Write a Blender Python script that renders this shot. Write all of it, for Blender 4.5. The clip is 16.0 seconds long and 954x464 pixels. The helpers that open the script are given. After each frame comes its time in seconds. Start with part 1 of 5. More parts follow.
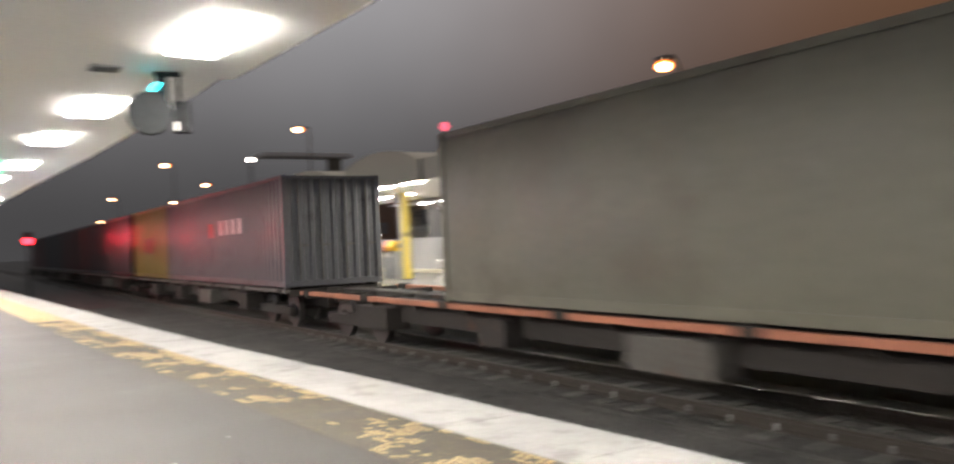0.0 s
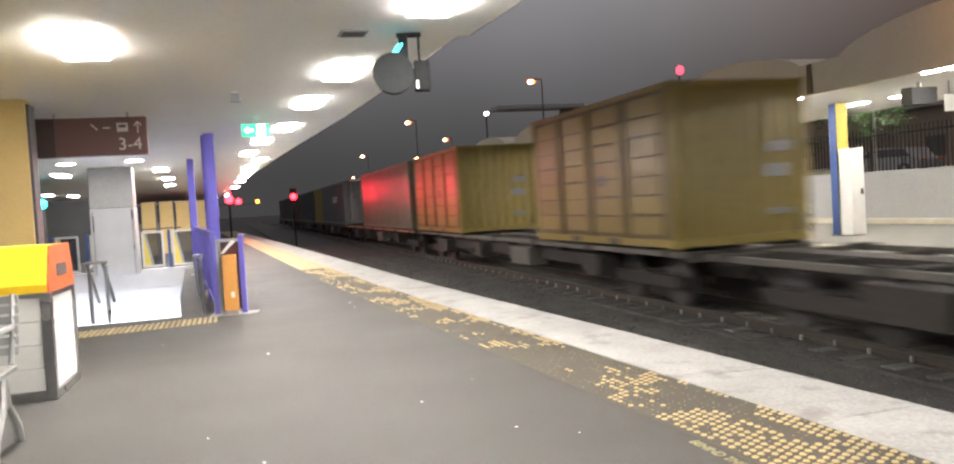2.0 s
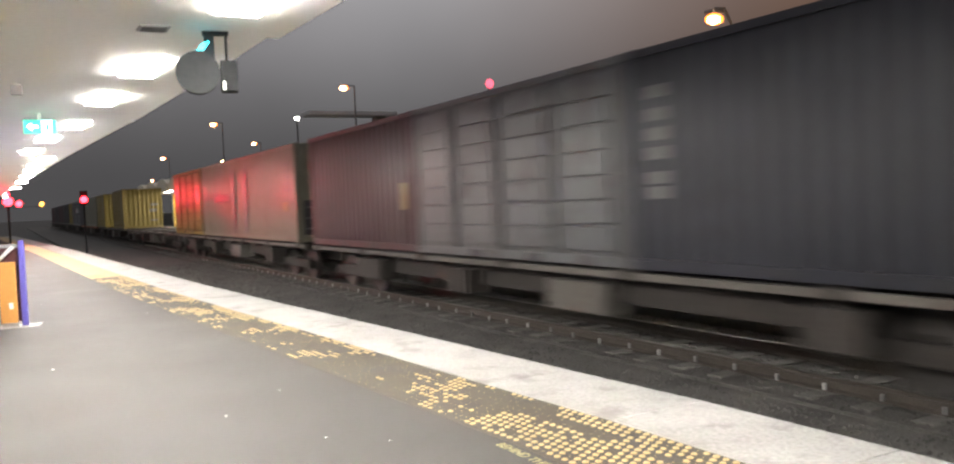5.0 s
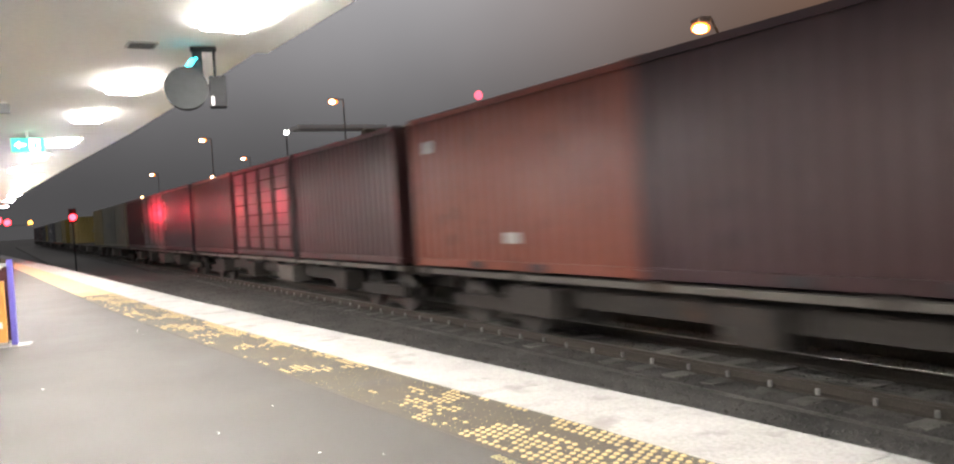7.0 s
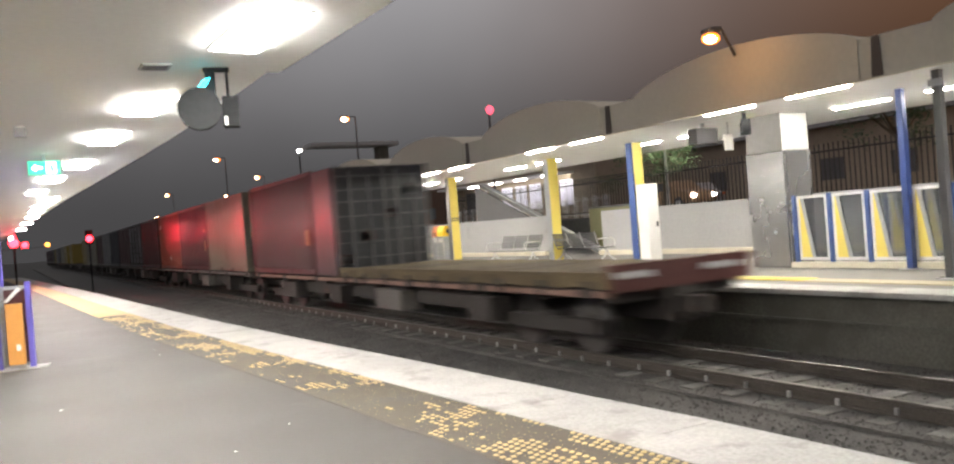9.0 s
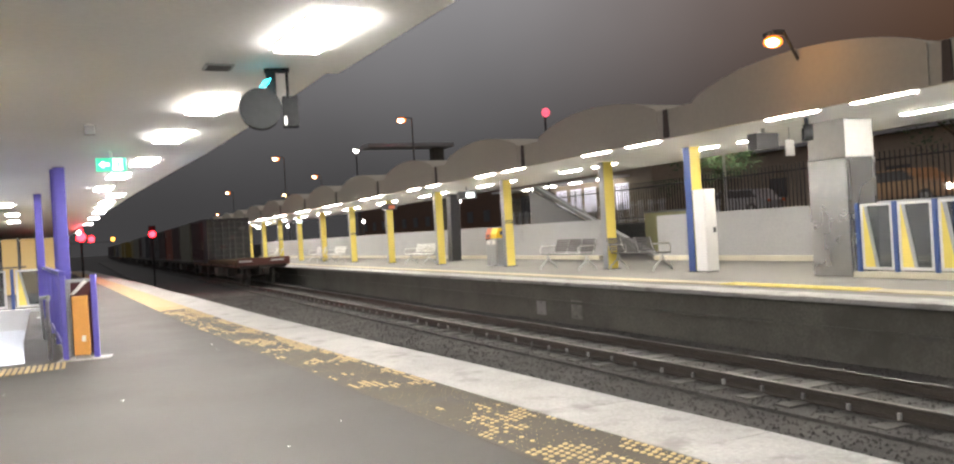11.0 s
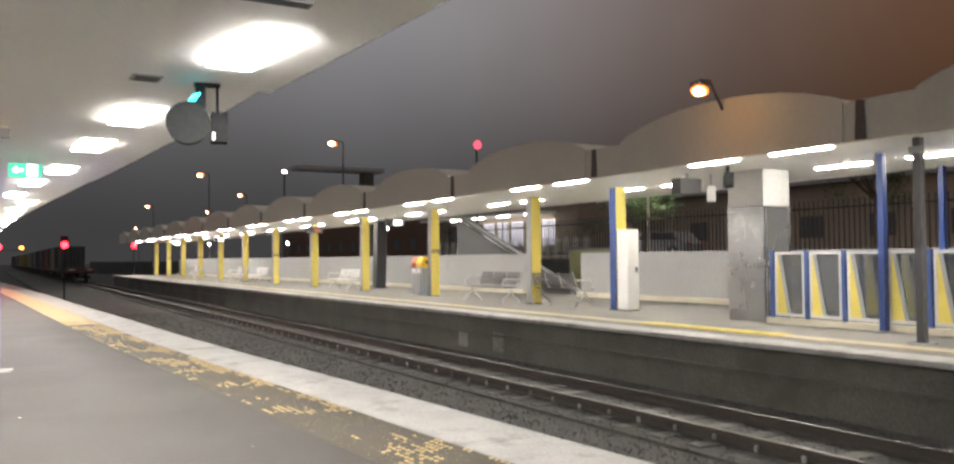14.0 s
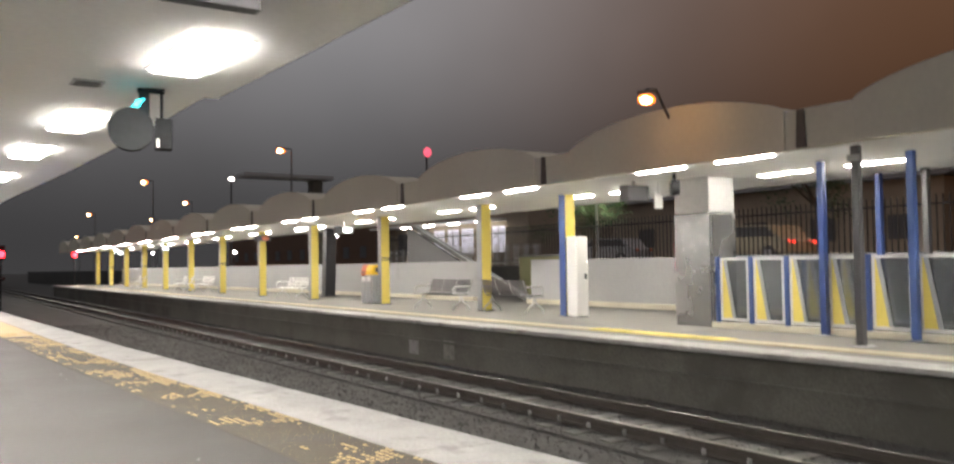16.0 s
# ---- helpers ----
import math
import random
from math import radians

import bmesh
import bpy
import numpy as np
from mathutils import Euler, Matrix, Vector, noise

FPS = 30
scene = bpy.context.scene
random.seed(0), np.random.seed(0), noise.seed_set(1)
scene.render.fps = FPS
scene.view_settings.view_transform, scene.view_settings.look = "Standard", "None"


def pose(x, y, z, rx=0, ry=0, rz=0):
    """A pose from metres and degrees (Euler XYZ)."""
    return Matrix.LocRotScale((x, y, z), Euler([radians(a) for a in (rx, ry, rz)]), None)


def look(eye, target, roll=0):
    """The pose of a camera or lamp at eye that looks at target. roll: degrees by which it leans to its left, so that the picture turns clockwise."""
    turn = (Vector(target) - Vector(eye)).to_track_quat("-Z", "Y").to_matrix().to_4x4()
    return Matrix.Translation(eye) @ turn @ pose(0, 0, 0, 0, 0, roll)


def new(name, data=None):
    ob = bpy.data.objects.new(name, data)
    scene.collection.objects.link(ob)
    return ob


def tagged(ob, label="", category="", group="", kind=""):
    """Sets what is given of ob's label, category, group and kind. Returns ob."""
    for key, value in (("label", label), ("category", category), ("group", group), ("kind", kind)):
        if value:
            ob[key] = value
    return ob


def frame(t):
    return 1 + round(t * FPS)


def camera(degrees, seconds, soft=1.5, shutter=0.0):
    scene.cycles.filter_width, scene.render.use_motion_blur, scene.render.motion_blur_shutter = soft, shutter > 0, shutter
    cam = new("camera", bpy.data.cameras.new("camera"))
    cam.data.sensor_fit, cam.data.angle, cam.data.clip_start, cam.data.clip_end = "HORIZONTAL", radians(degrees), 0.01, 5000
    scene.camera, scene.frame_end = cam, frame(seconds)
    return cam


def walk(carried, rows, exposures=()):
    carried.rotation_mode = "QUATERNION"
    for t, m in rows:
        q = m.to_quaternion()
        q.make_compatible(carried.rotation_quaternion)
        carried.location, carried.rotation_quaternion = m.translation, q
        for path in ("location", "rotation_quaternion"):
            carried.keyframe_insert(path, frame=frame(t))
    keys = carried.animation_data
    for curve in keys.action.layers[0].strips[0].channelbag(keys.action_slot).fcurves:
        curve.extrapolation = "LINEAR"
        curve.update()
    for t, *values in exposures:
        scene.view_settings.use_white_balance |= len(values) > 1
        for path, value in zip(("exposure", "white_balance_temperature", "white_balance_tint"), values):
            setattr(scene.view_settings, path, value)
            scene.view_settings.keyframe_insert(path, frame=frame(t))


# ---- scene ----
cam = camera(58.9, 16.0, soft=2.2, shutter=0.8)
PATH = [
    (0, (0, 0, 1.22), (1.0601, 1.6958, 1.2366), -2.47),
    (0.5, (0, 0, 1.22), (0.7820, 1.8408, 1.2145), -3.48),
    (1, (0, 0, 1.22), (0.6407, 1.8935, 1.1544), -3.76),
    (1.2, (0, 0, 1.22), (0.6232, 1.8989, 1.1440), -3.70),
    (1.5, (0, 0, 1.22), (0.5833, 1.9117, 1.1489), -3.54),
    (2, (0, 0, 1.22), (0.5543, 1.9202, 1.1465), -3.49),
    (2.2, (0, 0, 1.22), (0.5933, 1.9085, 1.1449), -3.33),
    (2.5, (0, 0, 1.22), (0.6422, 1.8924, 1.1398), -2.77),
    (3, (0, 0, 1.22), (0.7191, 1.8645, 1.1387), -2.41),
    (3.5, (0, 0, 1.22), (0.7231, 1.8628, 1.1356), -3.19),
    (4, (0, 0, 1.22), (0.7617, 1.8476, 1.1403), -2.98),
    (4.2, (0, 0, 1.22), (0.7717, 1.8431, 1.1342), -2.48),
    (4.5, (0, 0, 1.22), (0.8383, 1.8137, 1.1326), -1.90),
    (5, (0, 0, 1.22), (0.9640, 1.7506, 1.1417), -2.54),
    (7.5, (0, 0, 1.22), (0.9810, 1.7423, 1.1738), -3.56),
    (8, (0, 0, 1.22), (0.9399, 1.7651, 1.1891), -3.50),
    (8.2, (0, 0, 1.22), (0.9227, 1.7743, 1.1977), -3.49),
    (8.5, (0, 0, 1.22), (0.9422, 1.7640, 1.1971), -3.47),
    (8.7, (0, 0, 1.22), (0.9682, 1.7499, 1.1973), -3.78),
    (9, (0, 0, 1.22), (0.9584, 1.7553, 1.2039), -4.46),
    (9.5, (0, 0, 1.22), (0.9298, 1.7707, 1.2133), -4.90),
    (9.7, (0, 0, 1.22), (0.9195, 1.7761, 1.2191), -5.04),
    (10, (0, 0, 1.22), (0.8895, 1.7913, 1.2203), -4.93),
    (12.5, (0, 0, 1.22), (0.8548, 1.8081, 1.2127), -2.06),
    (12.6, (0, 0, 1.22), (0.8835, 1.7943, 1.2149), -2.00),
    (13, (0, 0, 1.22), (1.0183, 1.7213, 1.2024), -1.72),
    (13.5, (0, 0, 1.22), (1.0198, 1.7205, 1.2100), -0.94),
    (14, (0, 0, 1.22), (1.0010, 1.7303, 1.2822), -0.48),
    (14.5, (0, 0, 1.22), (0.9774, 1.7423, 1.3161), 0.67),
    (14.8, (0, 0, 1.22), (1.0022, 1.7281, 1.3168), 0.80),
    (15, (0, 0, 1.22), (1.0469, 1.7014, 1.3161), 0.73),
    (15.2, (0, 0, 1.22), (1.0778, 1.6820, 1.3154), 0.68),
    (15.5, (0, 0, 1.22), (1.0869, 1.6760, 1.3190), 0.47),
    (15.8, (0, 0, 1.22), (1.0879, 1.6752, 1.3214), -0.20),
    (16, (0, 0, 1.22), (1.1010, 1.6678, 1.2983), -0.81),
]
walk(cam, [(t, look(eye, target, roll)) for t, eye, target, roll in PATH],
     exposures=((0.0, 1.45), (0.7, 1.62), (1.4, 1.42), (2.0, 1.35), (3.5, 1.38), (4.3, 1.55), (5.0, 1.68), (7.5, 1.78), (8.6, 1.62), (9.2, 1.42), (10.0, 1.28), (12.5, 1.12), (16.0, 1.08)))
# ---- world and exposure ----
world = bpy.data.worlds.new("night_sky")
scene.world = world
world.use_nodes = True
_bg = world.node_tree.nodes["Background"]
_bg.inputs["Color"].default_value = (0.97, 0.96, 1.0, 1)
_bg.inputs["Strength"].default_value = 0.066
# low cloud, a little lighter overhead than at the horizon
_wt = world.node_tree
_co = _wt.nodes.new("ShaderNodeTexCoord")
_sep = _wt.nodes.new("ShaderNodeSeparateXYZ")
_rise = _wt.nodes.new("ShaderNodeMapRange")
_rise.interpolation_type = "SMOOTHSTEP"
_rise.inputs["From Min"].default_value, _rise.inputs["From Max"].default_value = 0.02, 0.36
_rise.inputs["To Min"].default_value, _rise.inputs["To Max"].default_value = 0.4, 2.05
_cl = _wt.nodes.new("ShaderNodeTexNoise")
_cl.inputs["Scale"].default_value, _cl.inputs["Detail"].default_value = 2.2, 4
_cm = _wt.nodes.new("ShaderNodeMapRange")
_cm.inputs["From Min"].default_value, _cm.inputs["From Max"].default_value = 0.3, 0.7
_cm.inputs["To Min"].default_value, _cm.inputs["To Max"].default_value = 0.85, 1.15
_mul = _wt.nodes.new("ShaderNodeMath")
_mul.operation = "MULTIPLY"
_sky = _wt.nodes.new("ShaderNodeVectorMath")
_sky.operation = "SCALE"
# the town's sodium lamps tint the cloud on the road side
_town = _wt.nodes.new("ShaderNodeMapRange")
_town.interpolation_type = "SMOOTHSTEP"
_town.inputs["From Min"].default_value, _town.inputs["From Max"].default_value = 0.38, 0.88
_tint = _wt.nodes.new("ShaderNodeMix")
_tint.data_type = "RGBA"
_tint.inputs["A"].default_value = (0.98, 0.95, 0.98, 1)
_tint.inputs["B"].default_value = (0.5, 0.25, 0.14, 1)
_wt.links.new(_sep.outputs["X"], _town.inputs["Value"])
_wt.links.new(_town.outputs["Result"], _tint.inputs["Factor"])
_wt.links.new(_tint.outputs["Result"], _sky.inputs[0])
_wt.links.new(_co.outputs["Generated"], _sep.inputs[0])
_wt.links.new(_sep.outputs["Z"], _rise.inputs["Value"])
_wt.links.new(_co.outputs["Generated"], _cl.inputs["Vector"])
_wt.links.new(_cl.outputs["Fac"], _cm.inputs["Value"])
_wt.links.new(_rise.outputs["Result"], _mul.inputs[0])
_wt.links.new(_cm.outputs["Result"], _mul.inputs[1])
_wt.links.new(_mul.outputs[0], _sky.inputs["Scale"])
_wt.links.new(_sky.outputs["Vector"], _bg.inputs["Color"])


def spot_light(name, at, colour, watts, size=0.15):
    lamp = bpy.data.lights.new(name, "POINT")
    lamp.color, lamp.energy, lamp.shadow_soft_size = colour, watts, size
    ob = new(name, lamp)
    ob.location = at
    return ob


# sodium street lamps and the red signal at the platform end
spot_light("sodium_light", (9.2, 9.22, 3.62), (1.0, 0.5, 0.14), 6, 0.1)
def signal_beam(at, towards, watts):
    lamp = bpy.data.lights.new("signal_light", "SPOT")
    lamp.color, lamp.energy, lamp.shadow_soft_size = (1.0, 0.03, 0.06), watts, 0.15
    lamp.spot_size, lamp.spot_blend = math.radians(36), 0.5
    ob = new("signal_light", lamp)
    ob.location = at
    ob.rotation_euler = (Vector(towards) - Vector(at)).to_track_quat("-Z", "Y").to_euler()


signal_beam((-0.06, 45.4, 2.08), (3.6, 18.0, 0.7), 330)
signal_beam((3.72, 52.6, 2.17), (4.6, 20.0, 0.8), 270)


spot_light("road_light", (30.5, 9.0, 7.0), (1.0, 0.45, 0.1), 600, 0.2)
spot_light("planting_light", (23.2, 26.2, 4.6), (1.0, 0.95, 0.8), 130, 0.2)


# ---- materials ----
def material(name, colour, rough=0.6, metal=0.0, fine=30.0, coarse=1.5, vary=0.12, bump=0.15, spots=None, glow=0.0, per_object=0.0):
    m = bpy.data.materials.new(name)
    m.use_nodes = True
    nt = m.node_tree
    bsdf = nt.nodes["Principled BSDF"]
    bsdf.inputs["Roughness"].default_value = rough
    bsdf.inputs["Metallic"].default_value = metal
    geo = nt.nodes.new("ShaderNodeTexCoord")
    small = nt.nodes.new("ShaderNodeTexNoise")
    small.inputs["Scale"].default_value, small.inputs["Detail"].default_value = fine, 6
    large = nt.nodes.new("ShaderNodeTexNoise")
    large.inputs["Scale"].default_value, large.inputs["Detail"].default_value = coarse, 5
    for n in (small, large):
        nt.links.new(geo.outputs["Object"], n.inputs["Vector"])
    add = nt.nodes.new("ShaderNodeMath")
    add.operation = "ADD"
    nt.links.new(small.outputs["Fac"], add.inputs[0])
    nt.links.new(large.outputs["Fac"], add.inputs[1])
    ramp = nt.nodes.new("ShaderNodeMapRange")
    ramp.inputs["From Min"].default_value, ramp.inputs["From Max"].default_value = 0.7, 1.3
    ramp.inputs["To Min"].default_value, ramp.inputs["To Max"].default_value = 1 - vary, 1 + vary
    nt.links.new(add.outputs[0], ramp.inputs["Value"])
    shade = ramp.outputs["Result"]
    if per_object:
        info = nt.nodes.new("ShaderNodeObjectInfo")
        spread = nt.nodes.new("ShaderNodeMapRange")
        spread.inputs["To Min"].default_value, spread.inputs["To Max"].default_value = 1 - per_object, 1 + per_object
        nt.links.new(info.outputs["Random"], spread.inputs["Value"])
        both = nt.nodes.new("ShaderNodeMath")
        both.operation = "MULTIPLY"
        nt.links.new(shade, both.inputs[0])
        nt.links.new(spread.outputs["Result"], both.inputs[1])
        shade = both.outputs[0]
    mix = nt.nodes.new("ShaderNodeVectorMath")
    mix.operation = "SCALE"
    mix.inputs[0].default_value = colour
    nt.links.new(shade, mix.inputs["Scale"])
    out = mix.outputs["Vector"]
    if spots:
        stain_colour, stain_scale, stain_from = spots
        stain = nt.nodes.new("ShaderNodeTexNoise")
        stain.inputs["Scale"].default_value, stain.inputs["Detail"].default_value, stain.inputs["Roughness"].default_value = stain_scale, 8, 0.65
        nt.links.new(geo.outputs["Object"], stain.inputs["Vector"])
        edge = nt.nodes.new("ShaderNodeMapRange")
        edge.inputs["From Min"].default_value, edge.inputs["From Max"].default_value = stain_from, stain_from + 0.12
        nt.links.new(stain.outputs["Fac"], edge.inputs["Value"])
        blend = nt.nodes.new("ShaderNodeMix")
        blend.data_type = "RGBA"
        nt.links.new(edge.outputs["Result"], blend.inputs["Factor"])
        nt.links.new(out, blend.inputs["A"])
        blend.inputs["B"].default_value = (*stain_colour, 1)
        out = blend.outputs["Result"]
    nt.links.new(out, bsdf.inputs["Base Color"])
    rr = nt.nodes.new("ShaderNodeMapRange")
    rr.inputs["From Min"].default_value, rr.inputs["From Max"].default_value = 0.3, 0.7
    rr.inputs["To Min"].default_value, rr.inputs["To Max"].default_value = max(rough - 0.08, 0.03), min(rough + 0.08, 1)
    nt.links.new(large.outputs["Fac"], rr.inputs["Value"])
    nt.links.new(rr.outputs["Result"], bsdf.inputs["Roughness"])
    if bump:
        b = nt.nodes.new("ShaderNodeBump")
        b.inputs["Strength"].default_value, b.inputs["Distance"].default_value = bump, 0.01
        nt.links.new(small.outputs["Fac"], b.inputs["Height"])
        nt.links.new(b.outputs["Normal"], bsdf.inputs["Normal"])
    if glow:
        bsdf.inputs["Emission Color"].default_value = (*colour, 1)
        bsdf.inputs["Emission Strength"].default_value = glow
    return m


asphalt = material("asphalt", (0.054, 0.052, 0.047), 0.75, fine=160, coarse=0.8, vary=0.16, bump=0.35, spots=((0.048, 0.0465, 0.042), 0.6, 0.54))
far_paving = material("far_paving", (0.17, 0.163, 0.15), 0.85, fine=90, coarse=0.6, vary=0.14, bump=0.25, spots=((0.135, 0.13, 0.12), 0.5, 0.54))
plinth_cream = material("plinth_cream", (0.55, 0.51, 0.4), 0.8, fine=40, coarse=1.2, vary=0.15, bump=0.2)
concrete = material("edge_concrete", (0.35, 0.345, 0.33), 0.8, fine=45, coarse=1.6, vary=0.24, bump=0.4, spots=((0.24, 0.235, 0.22), 2.6, 0.53))
dark_concrete = material("sooty_concrete", (0.12, 0.117, 0.1), 0.9, fine=25, coarse=0.7, vary=0.3, bump=0.4, spots=((0.09, 0.087, 0.073), 0.5, 0.5))
ballast_mat = material("ballast", (0.075, 0.072, 0.066), 0.95, fine=45, coarse=1.2, vary=0.45, bump=0.9)
sleeper_mat = material("sleeper", (0.125, 0.12, 0.11), 0.9, fine=40, coarse=3, vary=0.25, bump=0.4, per_object=0.25)
rail_mat = material("rail_steel", (0.062, 0.053, 0.044), 0.7, 0.3, fine=40, vary=0.25)
rail_top = material("polished_rail", (0.15, 0.142, 0.127), 0.5, 1.0, vary=0.08, bump=0.05)
wall_stain = material("limed_plate", (0.19, 0.185, 0.165), 0.9, fine=12, vary=0.35, bump=0.2)
clip_mat = material("pale_clip", (0.26, 0.26, 0.25), 0.6, vary=0.2, per_object=0.4)
yellow_dot = material("tactile_yellow", (0.4, 0.3, 0.14), 0.6, fine=90, vary=0.2, bump=0.2, per_object=0.15)
worn_tactile = material("worn_tactile", (0.07, 0.061, 0.043), 0.75, fine=120, coarse=2.0, vary=0.25, bump=0.35, spots=((0.057, 0.053, 0.045), 2.2, 0.5))
ceiling_mat = material("white_soffit", (0.89, 0.89, 0.88), 0.7, fine=20, coarse=0.7, vary=0.04, bump=0.04)
far_roof = material("roof_cream", (0.6, 0.565, 0.46), 0.8, fine=12, coarse=0.5, vary=0.05, bump=0.05)
lamp_panel = material("lamp_diffuser", (1.0, 0.94, 0.88), 0.5, glow=52.0, vary=0.0, bump=0)
stair_glow = material("stair_fill_tube", (0.93, 0.95, 1.0), 0.5, glow=16.0, vary=0.0, bump=0)
tube_mat = material("lamp_tube", (1.0, 0.938, 0.85), 0.5, glow=112.0, vary=0.0, bump=0)
yellow_paint = material("yellow_paint", (0.66, 0.54, 0.12), 0.5, fine=20, coarse=1.2, vary=0.04, bump=0.05, per_object=0.06)
blue_paint = material("blue_paint", (0.04, 0.08, 0.24), 0.45, fine=20, vary=0.08, bump=0.05)
purple_paint = material("violet_blue_paint", (0.11, 0.095, 0.42), 0.45, fine=20, vary=0.08, bump=0.05)
pale_frame = material("pale_frame", (0.55, 0.55, 0.55), 0.4, vary=0.06, bump=0.03)
navy_post = material("navy_post", (0.02, 0.045, 0.17), 0.45, vary=0.08, bump=0.03)
pillar_steel = material("pillar_steel", (0.37, 0.37, 0.36), 0.27, 0.8, fine=2.2, coarse=0.8, vary=0.05, bump=0.12)
# lit copy of the pillar steel, stairwell glare put into its colour
lit_cladding = material("lit_cladding", (0.6, 0.6, 0.61), 0.35, 0.4, fine=3, coarse=0.8, vary=0.05, bump=0.0)
sand_tactile = material("sand_tactile", (0.42, 0.36, 0.24), 0.8, fine=60, vary=0.15, bump=0.3)
grey_paint = material("grey_paint", (0.3, 0.31, 0.32), 0.45, fine=25, vary=0.08, bump=0.05)
dark_paint = material("dark_grey_paint", (0.07, 0.07, 0.075), 0.5, fine=25, vary=0.15, bump=0.1)
white_paint = material("white_paint", (0.72, 0.72, 0.7), 0.5, fine=15, coarse=2, vary=0.03, bump=0.05)
steel = material("brushed_steel", (0.42, 0.42, 0.43), 0.3, 1.0, fine=14, coarse=1.2, vary=0.12, bump=0.06)
wall_grey = material("painted_wall", (0.34, 0.34, 0.345), 0.8, fine=18, coarse=0.5, vary=0.08, bump=0.1, spots=((0.27, 0.27, 0.27), 0.5, 0.6))
brown_sign = material("brown_sign", (0.13, 0.065, 0.06), 0.5, vary=0.05, bump=0)
sign_white = material("sign_white", (0.5, 0.45, 0.43), 0.5, vary=0.02, bump=0)
exit_green = material("exit_green", (0.05, 0.5, 0.3), 0.4, glow=0.6, vary=0.0, bump=0)
exit_white = material("exit_white", (0.85, 1.0, 0.92), 0.4, glow=2.5, vary=0.0, bump=0)
orange_panel = material("orange_panel", (0.58, 0.28, 0.07), 0.5, vary=0.08, bump=0.05)
ochre_paint = material("ochre_paint", (0.6, 0.44, 0.18), 0.5, fine=20, coarse=1.2, vary=0.05, bump=0.04)
bin_yellow = material("bin_yellow", (0.85, 0.55, 0.02), 0.4, vary=0.05, bump=0.04)
bin_red = material("bin_red", (0.6, 0.13, 0.04), 0.4, vary=0.06, bump=0.04)
stair_white = material("stair_lining", (0.62, 0.63, 0.67), 0.5, vary=0.03, bump=0.03)
red_lens = material("red_lens", (1.0, 0.012, 0.02), 0.3, glow=11.0, vary=0, bump=0)
amber_lens = material("amber_lens", (1.0, 0.42, 0.05), 0.3, glow=3.0, vary=0, bump=0)
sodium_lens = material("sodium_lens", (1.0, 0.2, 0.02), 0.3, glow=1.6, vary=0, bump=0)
arc_glow = material("sodium_arc", (1.0, 0.62, 0.3), 0.3, glow=14.0, vary=0, bump=0)
cyan_lens = material("cyan_lens", (0.02, 0.7, 0.78), 0.3, glow=3.5, vary=0, bump=0)
white_lens = material("white_lens", (1.0, 0.95, 0.85), 0.3, glow=18.0, vary=0, bump=0)
crimson_disc = material("crimson_disc", (0.9, 0.1, 0.16), 0.5, glow=0.75, vary=0, bump=0)
ground_mat = material("dark_ground", (0.05, 0.05, 0.047), 0.95, fine=10, coarse=0.3, vary=0.4, bump=0.6)
leaf_mat = material("leaves", (0.045, 0.085, 0.025), 0.6, fine=8, vary=0.4, bump=0.1, per_object=0.2)
bark = material("bark", (0.1, 0.075, 0.05), 0.9, fine=20, vary=0.3, bump=0.6)
tan_wall = material("tan_wall", (0.32, 0.26, 0.2), 0.85, fine=14, vary=0.12, bump=0.15)
brown_wood = material("brown_timber", (0.12, 0.065, 0.04), 0.8, fine=18, vary=0.25, bump=0.3)
window_glow = material("lit_window", (0.85, 0.84, 1.0), 0.4, glow=0.2, vary=0, bump=0)
glass = bpy.data.materials.new("smoked_glass")
glass.use_nodes = True
_g = glass.node_tree.nodes["Principled BSDF"]
_g.inputs["Base Color"].default_value = (0.27, 0.285, 0.3, 1)
_g.inputs["Roughness"].default_value = 0.08
_g.inputs["Transmission Weight"].default_value = 0.8
_g.inputs["IOR"].default_value = 1.1
RUST = ((0.1, 0.045, 0.025), 1.1, 0.6)


def paint(name, colour, stain=None):
    return material(name, colour, 0.4, fine=9, coarse=0.6, vary=0.16, bump=0.1, per_object=0.1, spots=stain or ((colour[0] * 0.45, colour[1] * 0.42, colour[2] * 0.4), 1.3, 0.57))


wagon_mat = material("wagon_frame", (0.036, 0.031, 0.027), 0.85, fine=20, coarse=1, vary=0.35, bump=0.3, spots=RUST)
sill_mat = material("wagon_sill", (0.11, 0.102, 0.09), 0.8, fine=15, coarse=0.9, vary=0.25, bump=0.2, spots=RUST)
rusty_sill = material("rusty_sill", (0.2, 0.12, 0.09), 0.8, fine=15, vary=0.25, bump=0.2, spots=RUST)
orange_sill = material("orange_sill", (0.42, 0.17, 0.1), 0.75, fine=15, vary=0.2, bump=0.2)
tail_maroon = material("tail_maroon", (0.1, 0.035, 0.03), 0.8, fine=15, vary=0.25, bump=0.2)
plank_mat = material("deck_plank", (0.105, 0.08, 0.042), 0.9, fine=22, coarse=1.5, vary=0.35, bump=0.4, per_object=0.25)
wheel_mat = material("wheel_steel", (0.1, 0.095, 0.09), 0.5, 0.7, vary=0.2)


